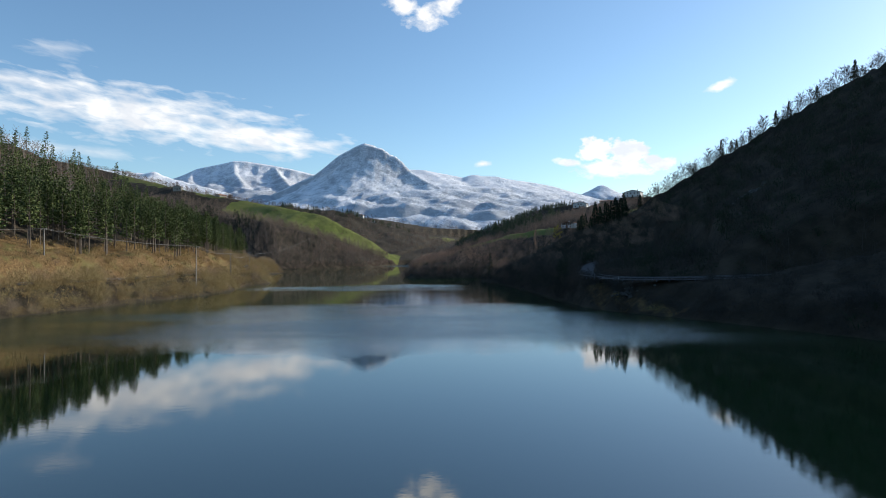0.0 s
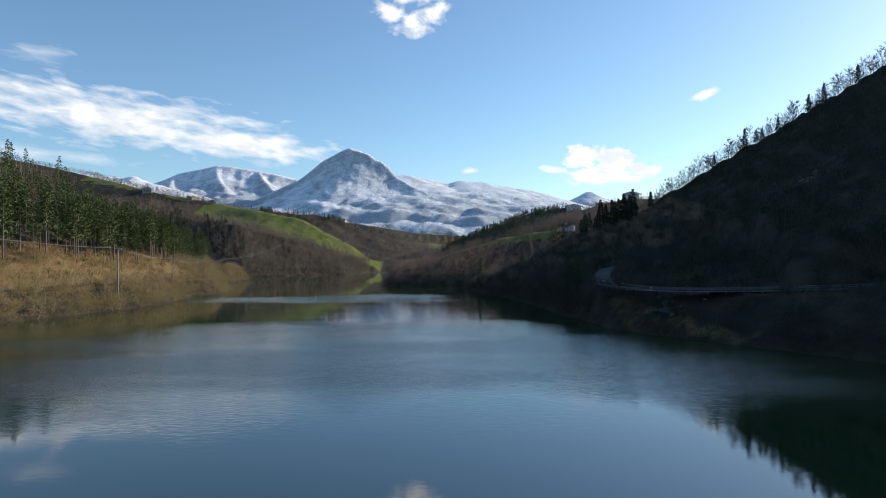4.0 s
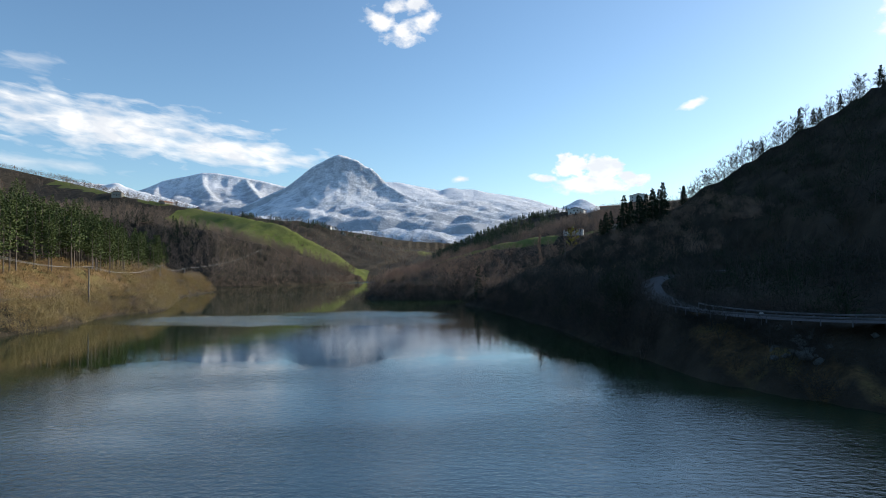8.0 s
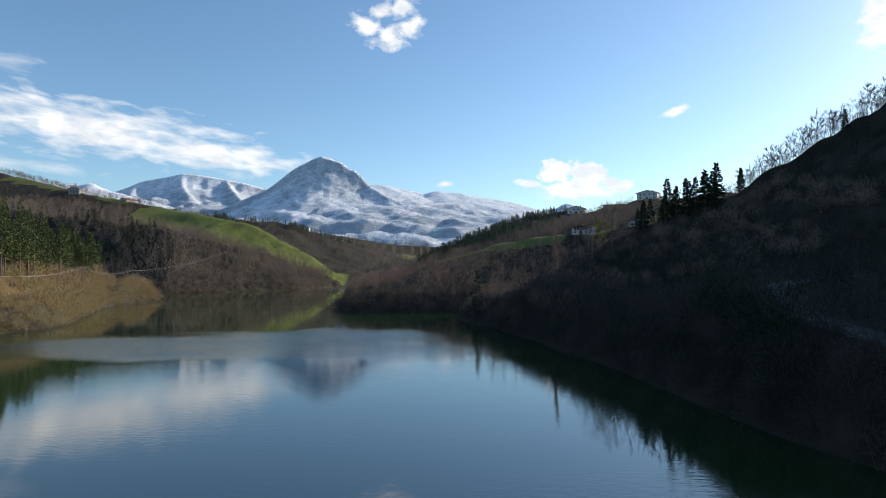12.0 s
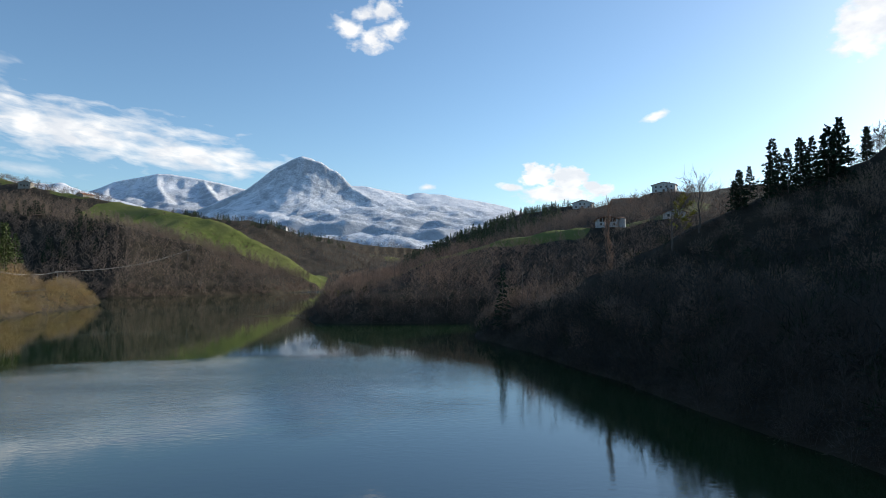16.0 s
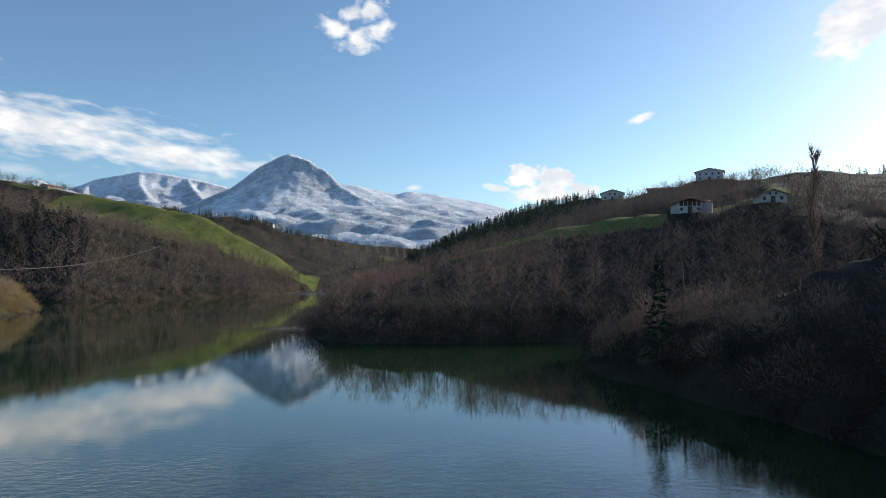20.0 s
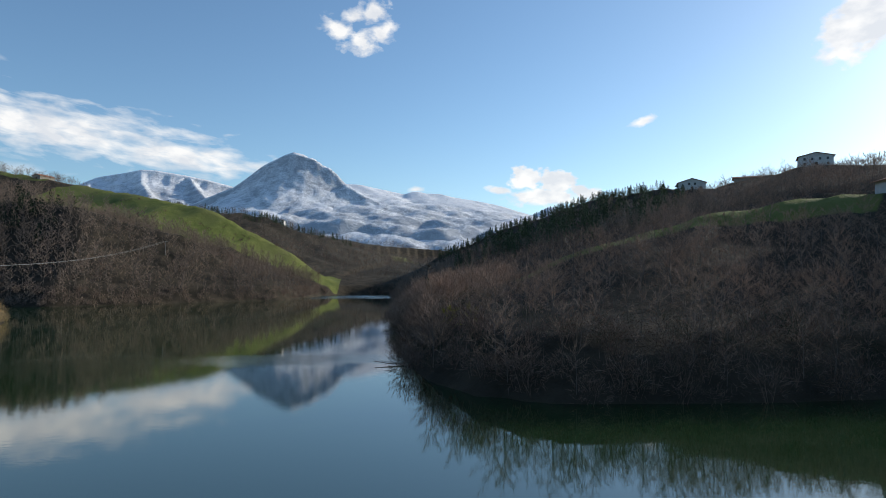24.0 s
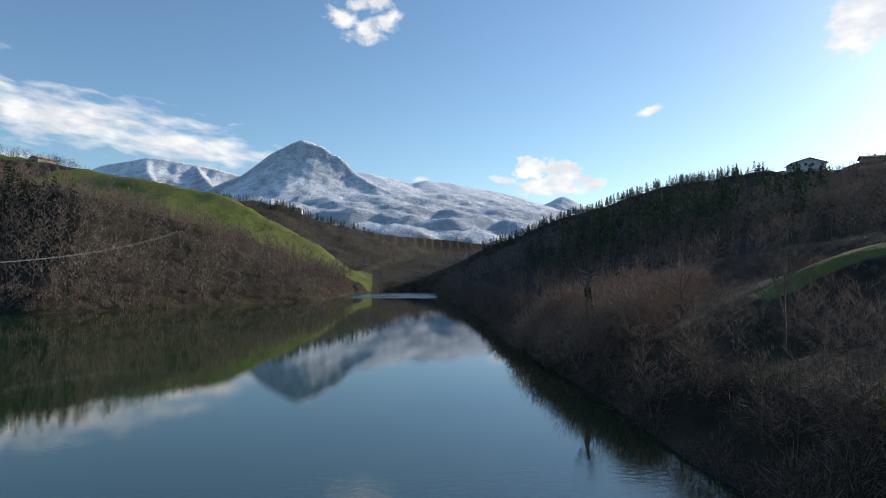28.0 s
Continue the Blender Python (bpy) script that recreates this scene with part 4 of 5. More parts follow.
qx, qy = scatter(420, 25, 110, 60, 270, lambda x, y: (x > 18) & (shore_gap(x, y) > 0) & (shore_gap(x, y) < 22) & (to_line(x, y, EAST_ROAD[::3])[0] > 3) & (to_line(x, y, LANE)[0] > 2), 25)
stand("undergrowth", "dark rounded shrubs overhanging the shaded waterline", "undergrowth", fine_bushes, (rx, ry), (deep_shade_twigs,), 70, 0.5, 1.2)
stand("undergrowth", "low dark brambles on the bank below the road", "undergrowth", dark_bushes, (qx, qy), (deep_shade_twigs,), 71, 0.25, 0.55)
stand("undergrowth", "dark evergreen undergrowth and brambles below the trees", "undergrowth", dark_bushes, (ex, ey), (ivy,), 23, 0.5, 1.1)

# east spur: leafless wood below the pasture
def spur_keep(x, y):
    return clear_of(x, y) & (y > 392) & (x > -32) & (y < 640) & ~((y > 530) & (x < 60)) & (to_line(x, y, HILLS["meadow_spur"])[0] < 110)


ux, uy = scatter(1350, -32, 140, 394, 620, spur_keep, 35)
# near the water the dark leaf colour stands for the bank's deep shade
low = (shore_gap(ux, uy) < 20) & (uy < 560)
stand("undergrowth", "thick brown undergrowth and saplings on the spur", "undergrowth", fine_bushes, (ux[~low], uy[~low]), (twigs,), 36, 0.35, 0.75)
stand("undergrowth", "dark green undergrowth coloured for deep shade low on the spur's bank", "undergrowth", fine_bushes, (ux[low], uy[low]), (ivy,), 37, 0.4, 0.8)
ex, ey = scatter(2100, -32, 170, 396, 620, spur_keep, 30)
edge = to_line(ex, ey, MEADOW)[0] > np.where(ey > 481, 40, 20)
stand("shore_bushes", "low bramble and thorn bushes below the pasture", "bushes", fine_bushes, (ex[~edge], ey[~edge]), (sunlit_red_twigs,), 34, 0.25, 0.5)
ex, ey = ex[edge], ey[edge]
# crowns take the sunlit tone, undergrowth below the darker twigs for shade
stand("bare_wood", "leafless grey-brown wood on the spur", "woodland", spur_trees, (ex, ey), (bark, sunlit_red_twigs), 31, 0.45, 0.95)
# darker twigs than the spur's put the hollow's shade into the colour
vx, vy = scatter(420, -26, 62, 528, 640, lambda x, y: clear_of(x, y), 105)
stand("bare_wood", "dusky leafless wood in the hollow behind the spur", "woodland", thin, (vx, vy), (bark, twigs), 106, 0.55, 0.9)
vx, vy = scatter(85, -27, 30, 484, 522, lambda x, y: (shore_gap(x, y) > -0.5) & (to_line(x, y, MEADOW)[0] > 15) & (x < 6), 107)
stand("shore_bushes", "thick reddish willow domes on the spur's point", "bushes", willows, (vx, vy), (sunlit_red_twigs,), 108, 0.7, 1.15)
ex, ey = scatter(750, -34, 95, 390, 880, lambda x, y: (x > -34) & (y > 392) & (shore_gap(x, y) > -1.0) & (shore_gap(x, y) < 8), 32)
stand("shore_bushes", "reddish-brown leafless bushes along the waterline", "bushes", fine_bushes, (ex, ey), (twigs,), 33, 0.6, 1.5)


# back ridge
def back_keep(x, y):
    return clear_of(x, y) & (y > 540) & (x > -20) & (to_line(x, y, HILLS["back"])[0] < 130)


ex, ey = scatter(2200, -20, 260, 535, 960, back_keep, 40)
low = to_line(ex, ey, HILLS["back"])[0] < 48
thinned = low & (ex < 150)
stand("bare_wood", "low scrubby leafless wood near the ridge crest", "woodland", far_thin, (ex[thinned], ey[thinned]), (bark, knoll_twigs), 39, 0.25, 0.42)
ex, ey = ex[~low], ey[~low]
stand("bare_wood", "hazy leafless wood on the ridge behind the spur", "woodland", far_thin, (ex, ey), (bark, knoll_twigs), 41, 0.6, 1.0)
ex, ey = scatter(64, 0, 80, 525, 590, lambda x, y: back_keep(x, y) & (np.hypot((x - 36) / 26, (y - 556) / 26) < 1), 42)
rng = np.random.default_rng(43)
dark_sets = [tree_meshes("dark_pine", conifer(s + 200, 13, 0.26, 0.16, 13, 0.0, 0.6, 8, 0.5), (bark, far_needles)) for s in range(4)]
for x, y in zip(ex, ey):
    tree_thing("pine_tree", dark_sets[rng.integers(4)], None, x, y, rng.uniform(0.8, 1.2), rng.uniform(0, 360),
               "dark green pine in a clump on the ridge flank", "pine tree", "pines of the ridge flank")
ex, ey = scatter(170, 0, 150, 560, 780, lambda x, y: back_keep(x, y) & (np.hypot((x - 62) / 55, (y - 640) / 70) < 1) & (to_line(x, y, HILLS["back"])[0] > 45), 65)
stand("pine_wood", "dark pines closing in on the ridge flank", "woodland", far_pines, (ex, ey), (bark, far_needles), 66, 0.6, 0.95)
ex, ey = scatter(430, 20, 150, 700, 900, lambda x, y: (to_line(x, y, HILLS["back"])[0] < 12), 44)
stand("pine_wood", "row of young conifers along the ridge crest", "woodland", far_pines, (ex, ey), (bark, far_needles), 45, 0.28, 0.46)
ex, ey = scatter(300, 150, 600, 690, 1000, lambda x, y: (to_line(x, y, HILLS["back_high"])[0] < 30), 46)
stand("pine_wood", "dark conifer wood on the farther ridge", "woodland", far_pines, (ex, ey), (bark, far_needles), 47, 0.5, 0.8)

# north-west knoll and pasture hill
ex, ey = scatter(3300, -430, -70, 615, 900, lambda x, y: clear_of(x, y) & (to_line(x, y, HILLS["knoll"])[0] < 130), 50)
stand("bare_wood", "tall leafless beech and oak wood above the water", "woodland", knoll_trees, (ex, ey), (bark, knoll_twigs), 51, 0.85, 1.3)
ex, ey = scatter(420, -335, -66, 570, 880, lambda x, y: (x < -60) & (y > 600) & (shore_gap(x, y) > -0.5) & (shore_gap(x, y) < 7), 48)
stand("shore_bushes", "brown leafless bushes at the foot of the wood", "bushes", tall_bushes, (ex, ey), (knoll_twigs,), 49, 0.6, 1.2)
ex, ey = scatter(170, -360, -200, 670, 810, lambda x, y: clear_of(x, y) * np.where(waves(x, y, 70, 52, 2) > 0.2, 1, 0.12), 53)
stand("pine_wood", "scattered dark conifers among the leafless trees", "woodland", far_pines, (ex, ey), (bark, dark_needles), 54, 0.5, 0.9)
ex, ey = scatter(800, -700, -20, 860, 1130, lambda x, y: (clear_of(x, y) & (meadow_share(x, y) < 0.1)) * (0.25 + 0.75 * (waves(x, y, 110, 55, 2) > 0.1)), 56)
stand("bare_wood", "leafless hedges and copses round the pastures", "woodland", far_thin, (ex, ey), (bark, twigs), 57, 0.5, 0.9)
ex, ey = scatter(420, -640, -290, 900, 1140, lambda x, y: to_line(x, y, HILLS["pasture"])[0] < 16, 67)
stand("bare_wood", "row of leafless trees along the far pasture ridge", "woodland", far_thin, (ex, ey), (bark, twigs), 68, 0.6, 1.0)
ex, ey = scatter(1500, -400, 120, 960, 1350, lambda x, y: clear_of(x, y), 58)
stand("bare_wood", "brown woods on the hill across the valley head", "woodland", far_thin, (ex, ey), (bark, knoll_twigs), 59, 0.7, 1.1)
ex, ey = scatter(240, -330, -60, 1130, 1260, lambda x, y: (clear_of(x, y) & (to_line(x, y, HILLS["third"])[0] < 40)) * np.where(waves(x, y, 90, 69, 2) > 0.1, 1.0, 0.1), 60)
stand("pine_wood", "dark conifers on the crest across the valley head", "woodland", far_pines, (ex, ey), (bark, far_needles), 61, 0.45, 0.75)
ex, ey = scatter(1300, -700, 700, 1300, 2050, lambda x, y: 0.4 + 0.6 * (waves(x, y, 220, 62, 2) > 0), 63)
stand("bare_wood", "distant woods on the foothills", "woodland", far_thin, (ex, ey), (bark, knoll_twigs), 64, 0.9, 1.4)

# single trees
# crest trees darkened in colour so that they stand as backlit silhouettes
crest_bare = [tree_meshes("crest", bare_tree(s + 400, 10, (0.32, 0.24, 0.28)[s], 16, 15, 0.15, 0.013, 0.08, 5, 4), (deep_shade_bark, deep_shade_twigs)) for s in range(3)]
big_bare = [tree_meshes("bare", bare_tree(s + 300, 10, 0.36, 13, 6, 0.22, 0.017, 0.05, 6, 4), (bark, twigs)) for s in range(4)]
slim_bare = [tree_meshes("slim", bare_tree(s + 320, 10, 0.2, 14, 6, 0.2, 0.013, 0.05, 6, 3), (bark, twigs)) for s in range(3)]
spires = [tree_meshes("spire", conifer(s + 340, 11, 0.22, 0.05, 26, 0.2, 0.55, 7, 0.4), (bark, dark_needles)) for s in range(4)]
rng = np.random.default_rng(350)
for k, x in enumerate((72, 73.5, 75, 76.2, 78, 80.2, 81.6, 83.4, 85, 86.6, 88, 90, 91.6, 93.2, 95, 97)):
    tree_thing("conifer_tree", spires[k % 4], None, x, 337 + rng.normal(0, 2), (0.55, 0.65, 0.72, 0.62, 0.6, 0.7, 1.0, 0.88, 0.75, 1.0, 0.88, 0.95, 1.2, 0.88, 1.05, 1.2)[k], rng.uniform(0, 360),
               "dark pointed conifer on the skyline of the shaded hill", "conifer", "conifers on the skyline")
line = spline_eval([p for p in EAST if p[0] >= 96 and p[0] < 335], 1.7)
for p in line:
    kind = rng.random()
    sets, name, label = (spires, "conifer_tree", "dark conifer among bare trees on the hill's crest") if kind < 0.25 else (crest_bare, "bare_tree", "leafless tree standing on the hill's crest")
    tree_thing(name, sets[rng.integers(3)], None, p[0] + rng.normal(0, 1.5), p[1] + rng.normal(0, 2.5), rng.uniform(0.5, 0.85) * (1.0 if p[0] < 125 else 1.0 if kind < 0.25 else 1.05), rng.uniform(0, 360), label,
               "conifer" if kind < 0.25 else "tree", "trees on the crest")
for x, y, s, k in ((57.5, 334, 1.2, 0), (63.5, 335, 1.2, 1)):
    tree_thing("bare_tree", big_bare[k], None, x, y, s, 40 * k, "large leafless tree with a spreading crown on the hill's end", "tree", "pair of large bare trees")
leafy = bare_tree(360, 7.5, 0.34, 12, 26, 0.2, 0.015, 0.16, 6, 2)
yellow = varied("yellow_leaves", (0.20, 0.17, 0.025), (0.42, 0.36, 0.06), 0.6, island=0.5)
tree_thing("leafy_tree", tree_meshes("leafy", leafy, (bark, yellow)), None, 60.5, 336.5, 1.0, 0, "small tree with yellow-green leaves between bare trees", "tree")
POPLAR = (32.5 - ground_z(52, 354)) / 13.0
poplar = bare_tree(370, 13, 0.10, 44, 14, 0.06, 0.010, 0.07, 6, 2, upright=True)
tree_thing("poplar_tree", tree_meshes("poplar", poplar, (bark, sunlit_red_twigs)), None, 52, 354, POPLAR, 0, "tall slender leafless poplar beside the farmhouse slope", "tree")
tree_thing("conifer_tree", tree_meshes("lone_spire", conifer(380, 14, 0.14, 0.12, 20, 0.3, 0.42, 6, 0.5), (bark, dark_needles)), None, 26, 348, 1.0, 0, "lone open-branched conifer leaning over the water", "conifer")
for k, (x, y, s) in enumerate(((31, 352, 1.15), (34, 349, 1.0), (38, 352, 1.1), (30, 341, 0.9), (42, 356, 1.0))):
    tree_thing("bare_tree", slim_bare[k % 3], None, x, y, s, 70 * k, "slim leafless tree near the lone conifer", "tree", "bare trees by the inlet")
for k, (x, y, s) in enumerate(((-8, 459, 1.15), (-7, 486, 1.2), (-12, 510, 0.8), (-4, 446, 0.95), (4, 440, 1.05), (14, 424, 1.0), (-10, 425, 0.7))):
    tree_thing("bare_tree", big_bare[k % 4], None, x, y, s, 50 * k, "leafless tree with crooked limbs above the waterline", "tree", "bare trees along the spur's shore")
tree_thing("bare_tree", big_bare[2], None, -528, 1000, 1.5, 10, "lone round-crowned bare tree on the far pasture ridge", "tree")


for k, (x, y, size) in enumerate(((-18.5, 431, 0.42), (-15.5, 428.5, 0.36))):
    tree_thing("leafy_bush", tree_meshes("leafy_bush", bare_tree(364 + k, 7.5, 0.4, 12, 30, 0.08, 0.012, 0.12, 5, 2), (bark, yellow)), None, x, y, size, 30 * k, "bush with a few yellow-brown leaves on the bank", "bush", "leafy bushes on the bank")


def ivy_snag():
    """A dead trunk with stubby broken limbs, wrapped in ivy."""
    rng = np.random.default_rng(390)
    wood, leaf = Strands(), Strands()
    pts = [np.array(p) for p in ((0, 0, -0.4), (0.2, 0, 3.2), (-0.1, 0.1, 6.0), (0.3, 0, 8.6))]
    for a, b, r in zip(pts[:-1], pts[1:], (0.45, 0.36, 0.28)):
        wood.limb(a, b, r, r * 0.8, 7)
    for k in range(11):
        p = pts[2] + (pts[3] - pts[2]) * rng.uniform(0.1, 1.0)
        a = k * 2.2
        q = p + heading(a, 0.35) * rng.uniform(1.0, 2.0)
        wood.limb(p, q, 0.16, 0.1, 5)
        wood.limb(q, q + heading(a + 0.6, 1.1) * rng.uniform(0.8, 1.7), 0.1, 0.03, 4)
    for _ in range(520):
        u = rng.random() ** 0.9 * 0.68
        k = min(int(u * 3), 2)
        p = pts[k] + (pts[k + 1] - pts[k]) * (u * 3 - k)
        a = rng.uniform(0, 6.283)
        c = p + heading(a, 0) * rng.uniform(0.15, 0.5) * (1.2 - 0.8 * u)
        leaf.blade(c, c + heading(a, rng.normal(-0.3, 0.6)) * 0.32, 0.28, rng)
    return wood.arrays(), leaf.arrays()


tree_thing("dead_tree", tree_meshes("snag", ivy_snag(), (bark, ivy)), None, -16.5, 501, 1.2, 0, "dead snag with broken limbs and an ivy-clad trunk", "tree")


# ---- roads ----
def ribbon(line, lo, hi, lift, step=1):
    """A strip along a line, from lo to hi metres to its right."""
    p = line[::step]
    d = np.gradient(p[:, :2], axis=0)
    d /= np.linalg.norm(d, axis=1)[:, None]
    r = np.stack([d[:, 1], -d[:, 0]], 1)
    v = np.concatenate([np.c_[p[:, :2] + r * lo, p[:, 2] + lift], np.c_[p[:, :2] + r * hi, p[:, 2] + lift]])
    n = len(p)
    i = np.arange(n - 1)
    return v, np.stack([i, i + n, i + n + 1, i + 1], 1)


for nm, line in (("road", EAST_ROAD), ("road", WEST_ROAD)):
    v, f = ribbon(line, -2.4, 2.4, 0.06)
    tagged(new(nm, mesh_of(nm, v, f, asphalt)), "narrow asphalt lake road", "road", kind="structure")


def box(bm, x0, x1, y0, y1, z0, z1):
    r = bmesh.ops.create_cube(bm, size=1.0, matrix=Matrix.Translation(((x0 + x1) / 2, (y0 + y1) / 2, (z0 + z1) / 2)) @ Matrix.Diagonal((x1 - x0, y1 - y0, z1 - z0, 1)))
    return r["verts"]


def guardrail(line, side, label):
    """A steel beam on posts along the road's edge."""
    rail = new("guardrail")
    tagged(rail, label, "guardrail")
    n = len(line)
    outline = ((0.0, 0.50), (0.07, 0.56), (0.0, 0.62), (0.07, 0.68), (0.0, 0.75))
    vs = []
    for off, up in outline:
        w, _ = ribbon(line, side + off, side + off, up)
        vs.append(w[:n])
    fs = []
    i = np.arange(n - 1)
    for k in range(len(outline) - 1):
        fs.append(np.stack([i + k * n, i + k * n + 1, i + (k + 1) * n + 1, i + (k + 1) * n], 1))
    part("beam", mesh_of("beam", np.concatenate(vs), np.concatenate(fs), galvanised), None, rail)
    bm = bmesh.new()
    box(bm, -0.06, 0.06, -0.05, 0.05, -0.4, 0.72)
    post = bpy.data.meshes.new("post")
    bm.to_mesh(post)
    bm.free()
    post.materials.append(galvanised)
    w, _ = ribbon(line, side + 0.1, side + 0.1, 0.0)
    for p in w[:n][::1]:
        ob = part("post", post, None, rail)
        ob.location = p


E_RAIL = EAST_ROAD[(EAST_ROAD[:, 1] < 238) & (EAST_ROAD[:, 1] > 60)]
guardrail(E_RAIL, 3.1, "galvanised steel guardrail along the lakeside road")
I_RAIL = EAST_ROAD[(EAST_ROAD[:, 1] < 206) & (EAST_ROAD[:, 1] > 60)]
guardrail(I_RAIL, -3.1, "second steel guardrail on the hill side of the road")
W_RAIL = WEST_ROAD[(WEST_ROAD[:, 1] > 150) & (WEST_ROAD[:, 1] < 300)]
guardrail(W_RAIL, 3.0, "pale steel guardrail between road and lake")


def post_sign(x, y):
    s = new("road_sign")
    s.location = (x, y, ground_z(x, y))
    bm = bmesh.new()
    bmesh.ops.create_cone(bm, segments=8, radius1=0.05, radius2=0.05, depth=1.6, cap_ends=True, matrix=Matrix.Translation((0, 0, 0.7)))
    part("post", bm, galvanised, s)
    bm = bmesh.new()
    bmesh.ops.create_cone(bm, segments=20, radius1=0.32, radius2=0.32, depth=0.04, cap_ends=True, matrix=Matrix.Translation((0, -0.07, 1.6)) @ Matrix.Rotation(radians(90), 4, "X"))
    part("plate", bm, whitewash, s, "round pale sign plate")
    tagged(s, "small round road sign beside the guardrail", "road sign")


post_sign(52.0, 187.5)


# ---- power line ----
POLES = [(-150, 120, 26.0), (-128, 203, 23.0), (-96, 246, 18.9), (-101, 301, 16.0), (-132, 432, 17.2), (-157, 534, 15.6), (-149, 708, 30.0)]


def power_pole(x, y, top, turn):
    base = ground_z(x, y)
    tall = max(top - base, 8.0)
    p = new("power_pole")
    p.matrix_world = pose(x, y, base, 0, 0, turn)
    bm = bmesh.new()
    vs = box(bm, -0.19, 0.19, -0.14, 0.14, -0.5, tall)
    for v in vs:
        if v.co.z > 1:
            v.co.x *= 0.6
            v.co.y *= 0.65
    part("mast", bm, concrete, p)
    bm = bmesh.new()
    box(bm, -1.25, 1.25, -0.09, 0.09, tall - 0.25, tall - 0.08)
    part("crossarm", bm, galvanised, p)
    for k in (-1.1, 0.0, 1.1):
        bm = bmesh.new()
        bmesh.ops.create_cone(bm, segments=8, radius1=0.07, radius2=0.05, depth=0.35, cap_ends=True, matrix=Matrix.Translation((k, 0, tall + 0.08)))
        part("insulator", bm, whitewash, p)
    tagged(p, "concrete power pole with a steel crossarm by the lake road", "power pole", "power line poles")
    m = pose(x, y, base, 0, 0, turn)
    return [m @ Vector((k, 0, tall + 0.25)) for k in (-1.1, 0.0, 1.1)]


def strand(a, b, sag, r=0.028):
    n = 20
    t = np.linspace(0, 1, n)
    p = np.outer(1 - t, a) + np.outer(t, b)
    p[:, 2] -= sag * 4 * t * (1 - t)
    s = Strands()
    for i in range(n - 1):
        s.limb(p[i], p[i + 1], r, r, 4)
    return s.arrays()


tops = []
for i, (x, y, top) in enumerate(POLES):
    j0, j1 = POLES[max(i - 1, 0)], POLES[min(i + 1, len(POLES) - 1)]
    tops.append(power_pole(x, y, top, math.degrees(math.atan2(j1[1] - j0[1], j1[0] - j0[0])) - 90))
for a, b in zip(tops[:-1], tops[1:]):
    span = (a[1] - b[1]).length
    cable = new("power_cable")
    tagged(cable, "sagging power cables hung between two poles", "cable", "power cables")
    for k in range(3):
        v, f = strand(np.array(a[k]), np.array(b[k]), span * 0.022)
        part("strand", mesh_of("strand", v, f, wire), None, cable)


# ---- houses ----
def prism(bm, x0, x1, y0, y1, z0, ridge, along="x"):
    """A gabled solid on a rectangle; the ridge runs along x or y."""
    if along == "x":
        m = (y0 + y1) / 2
        pts = [(x0, y0, z0), (x0, y1, z0), (x0, m, ridge), (x1, y0, z0), (x1, y1, z0), (x1, m, ridge)]
    else:
        m = (x0 + x1) / 2
        pts = [(x1, y0, z0), (x0, y0, z0), (m, y0, ridge), (x1, y1, z0), (x0, y1, z0), (m, y1, ridge)]
    v = [bm.verts.new(p) for p in pts]
    for f in ((0, 1, 2), (5, 4, 3), (0, 3, 4, 1), (1, 4, 5, 2), (2, 5, 3, 0)):
        bm.faces.new([v[i] for i in f])
    return v


def gable_roof(bm, w, d, eave, ridge, over, thick):
    """Two sloping slabs; the ridge runs along y."""
    half = w / 2 + over
    fall = (ridge - eave) / (w / 2)
    low = eave - over * fall
    for s in (-1, 1):
        a = [(0, -d / 2 - over, ridge), (s * half, -d / 2 - over, low), (s * half, d / 2 + over, low), (0, d / 2 + over, ridge)]
        lo = [bm.verts.new(p) for p in a]
        hi = [bm.verts.new((x, y, z + thick)) for x, y, z in a]
        for q in ((lo[3], lo[2], lo[1], lo[0]), tuple(hi), *((lo[i], lo[(i + 1) % 4], hi[(i + 1) % 4], hi[i]) for i in range(4))):
            bm.faces.new(q)
    bmesh.ops.recalc_face_normals(bm, faces=bm.faces)


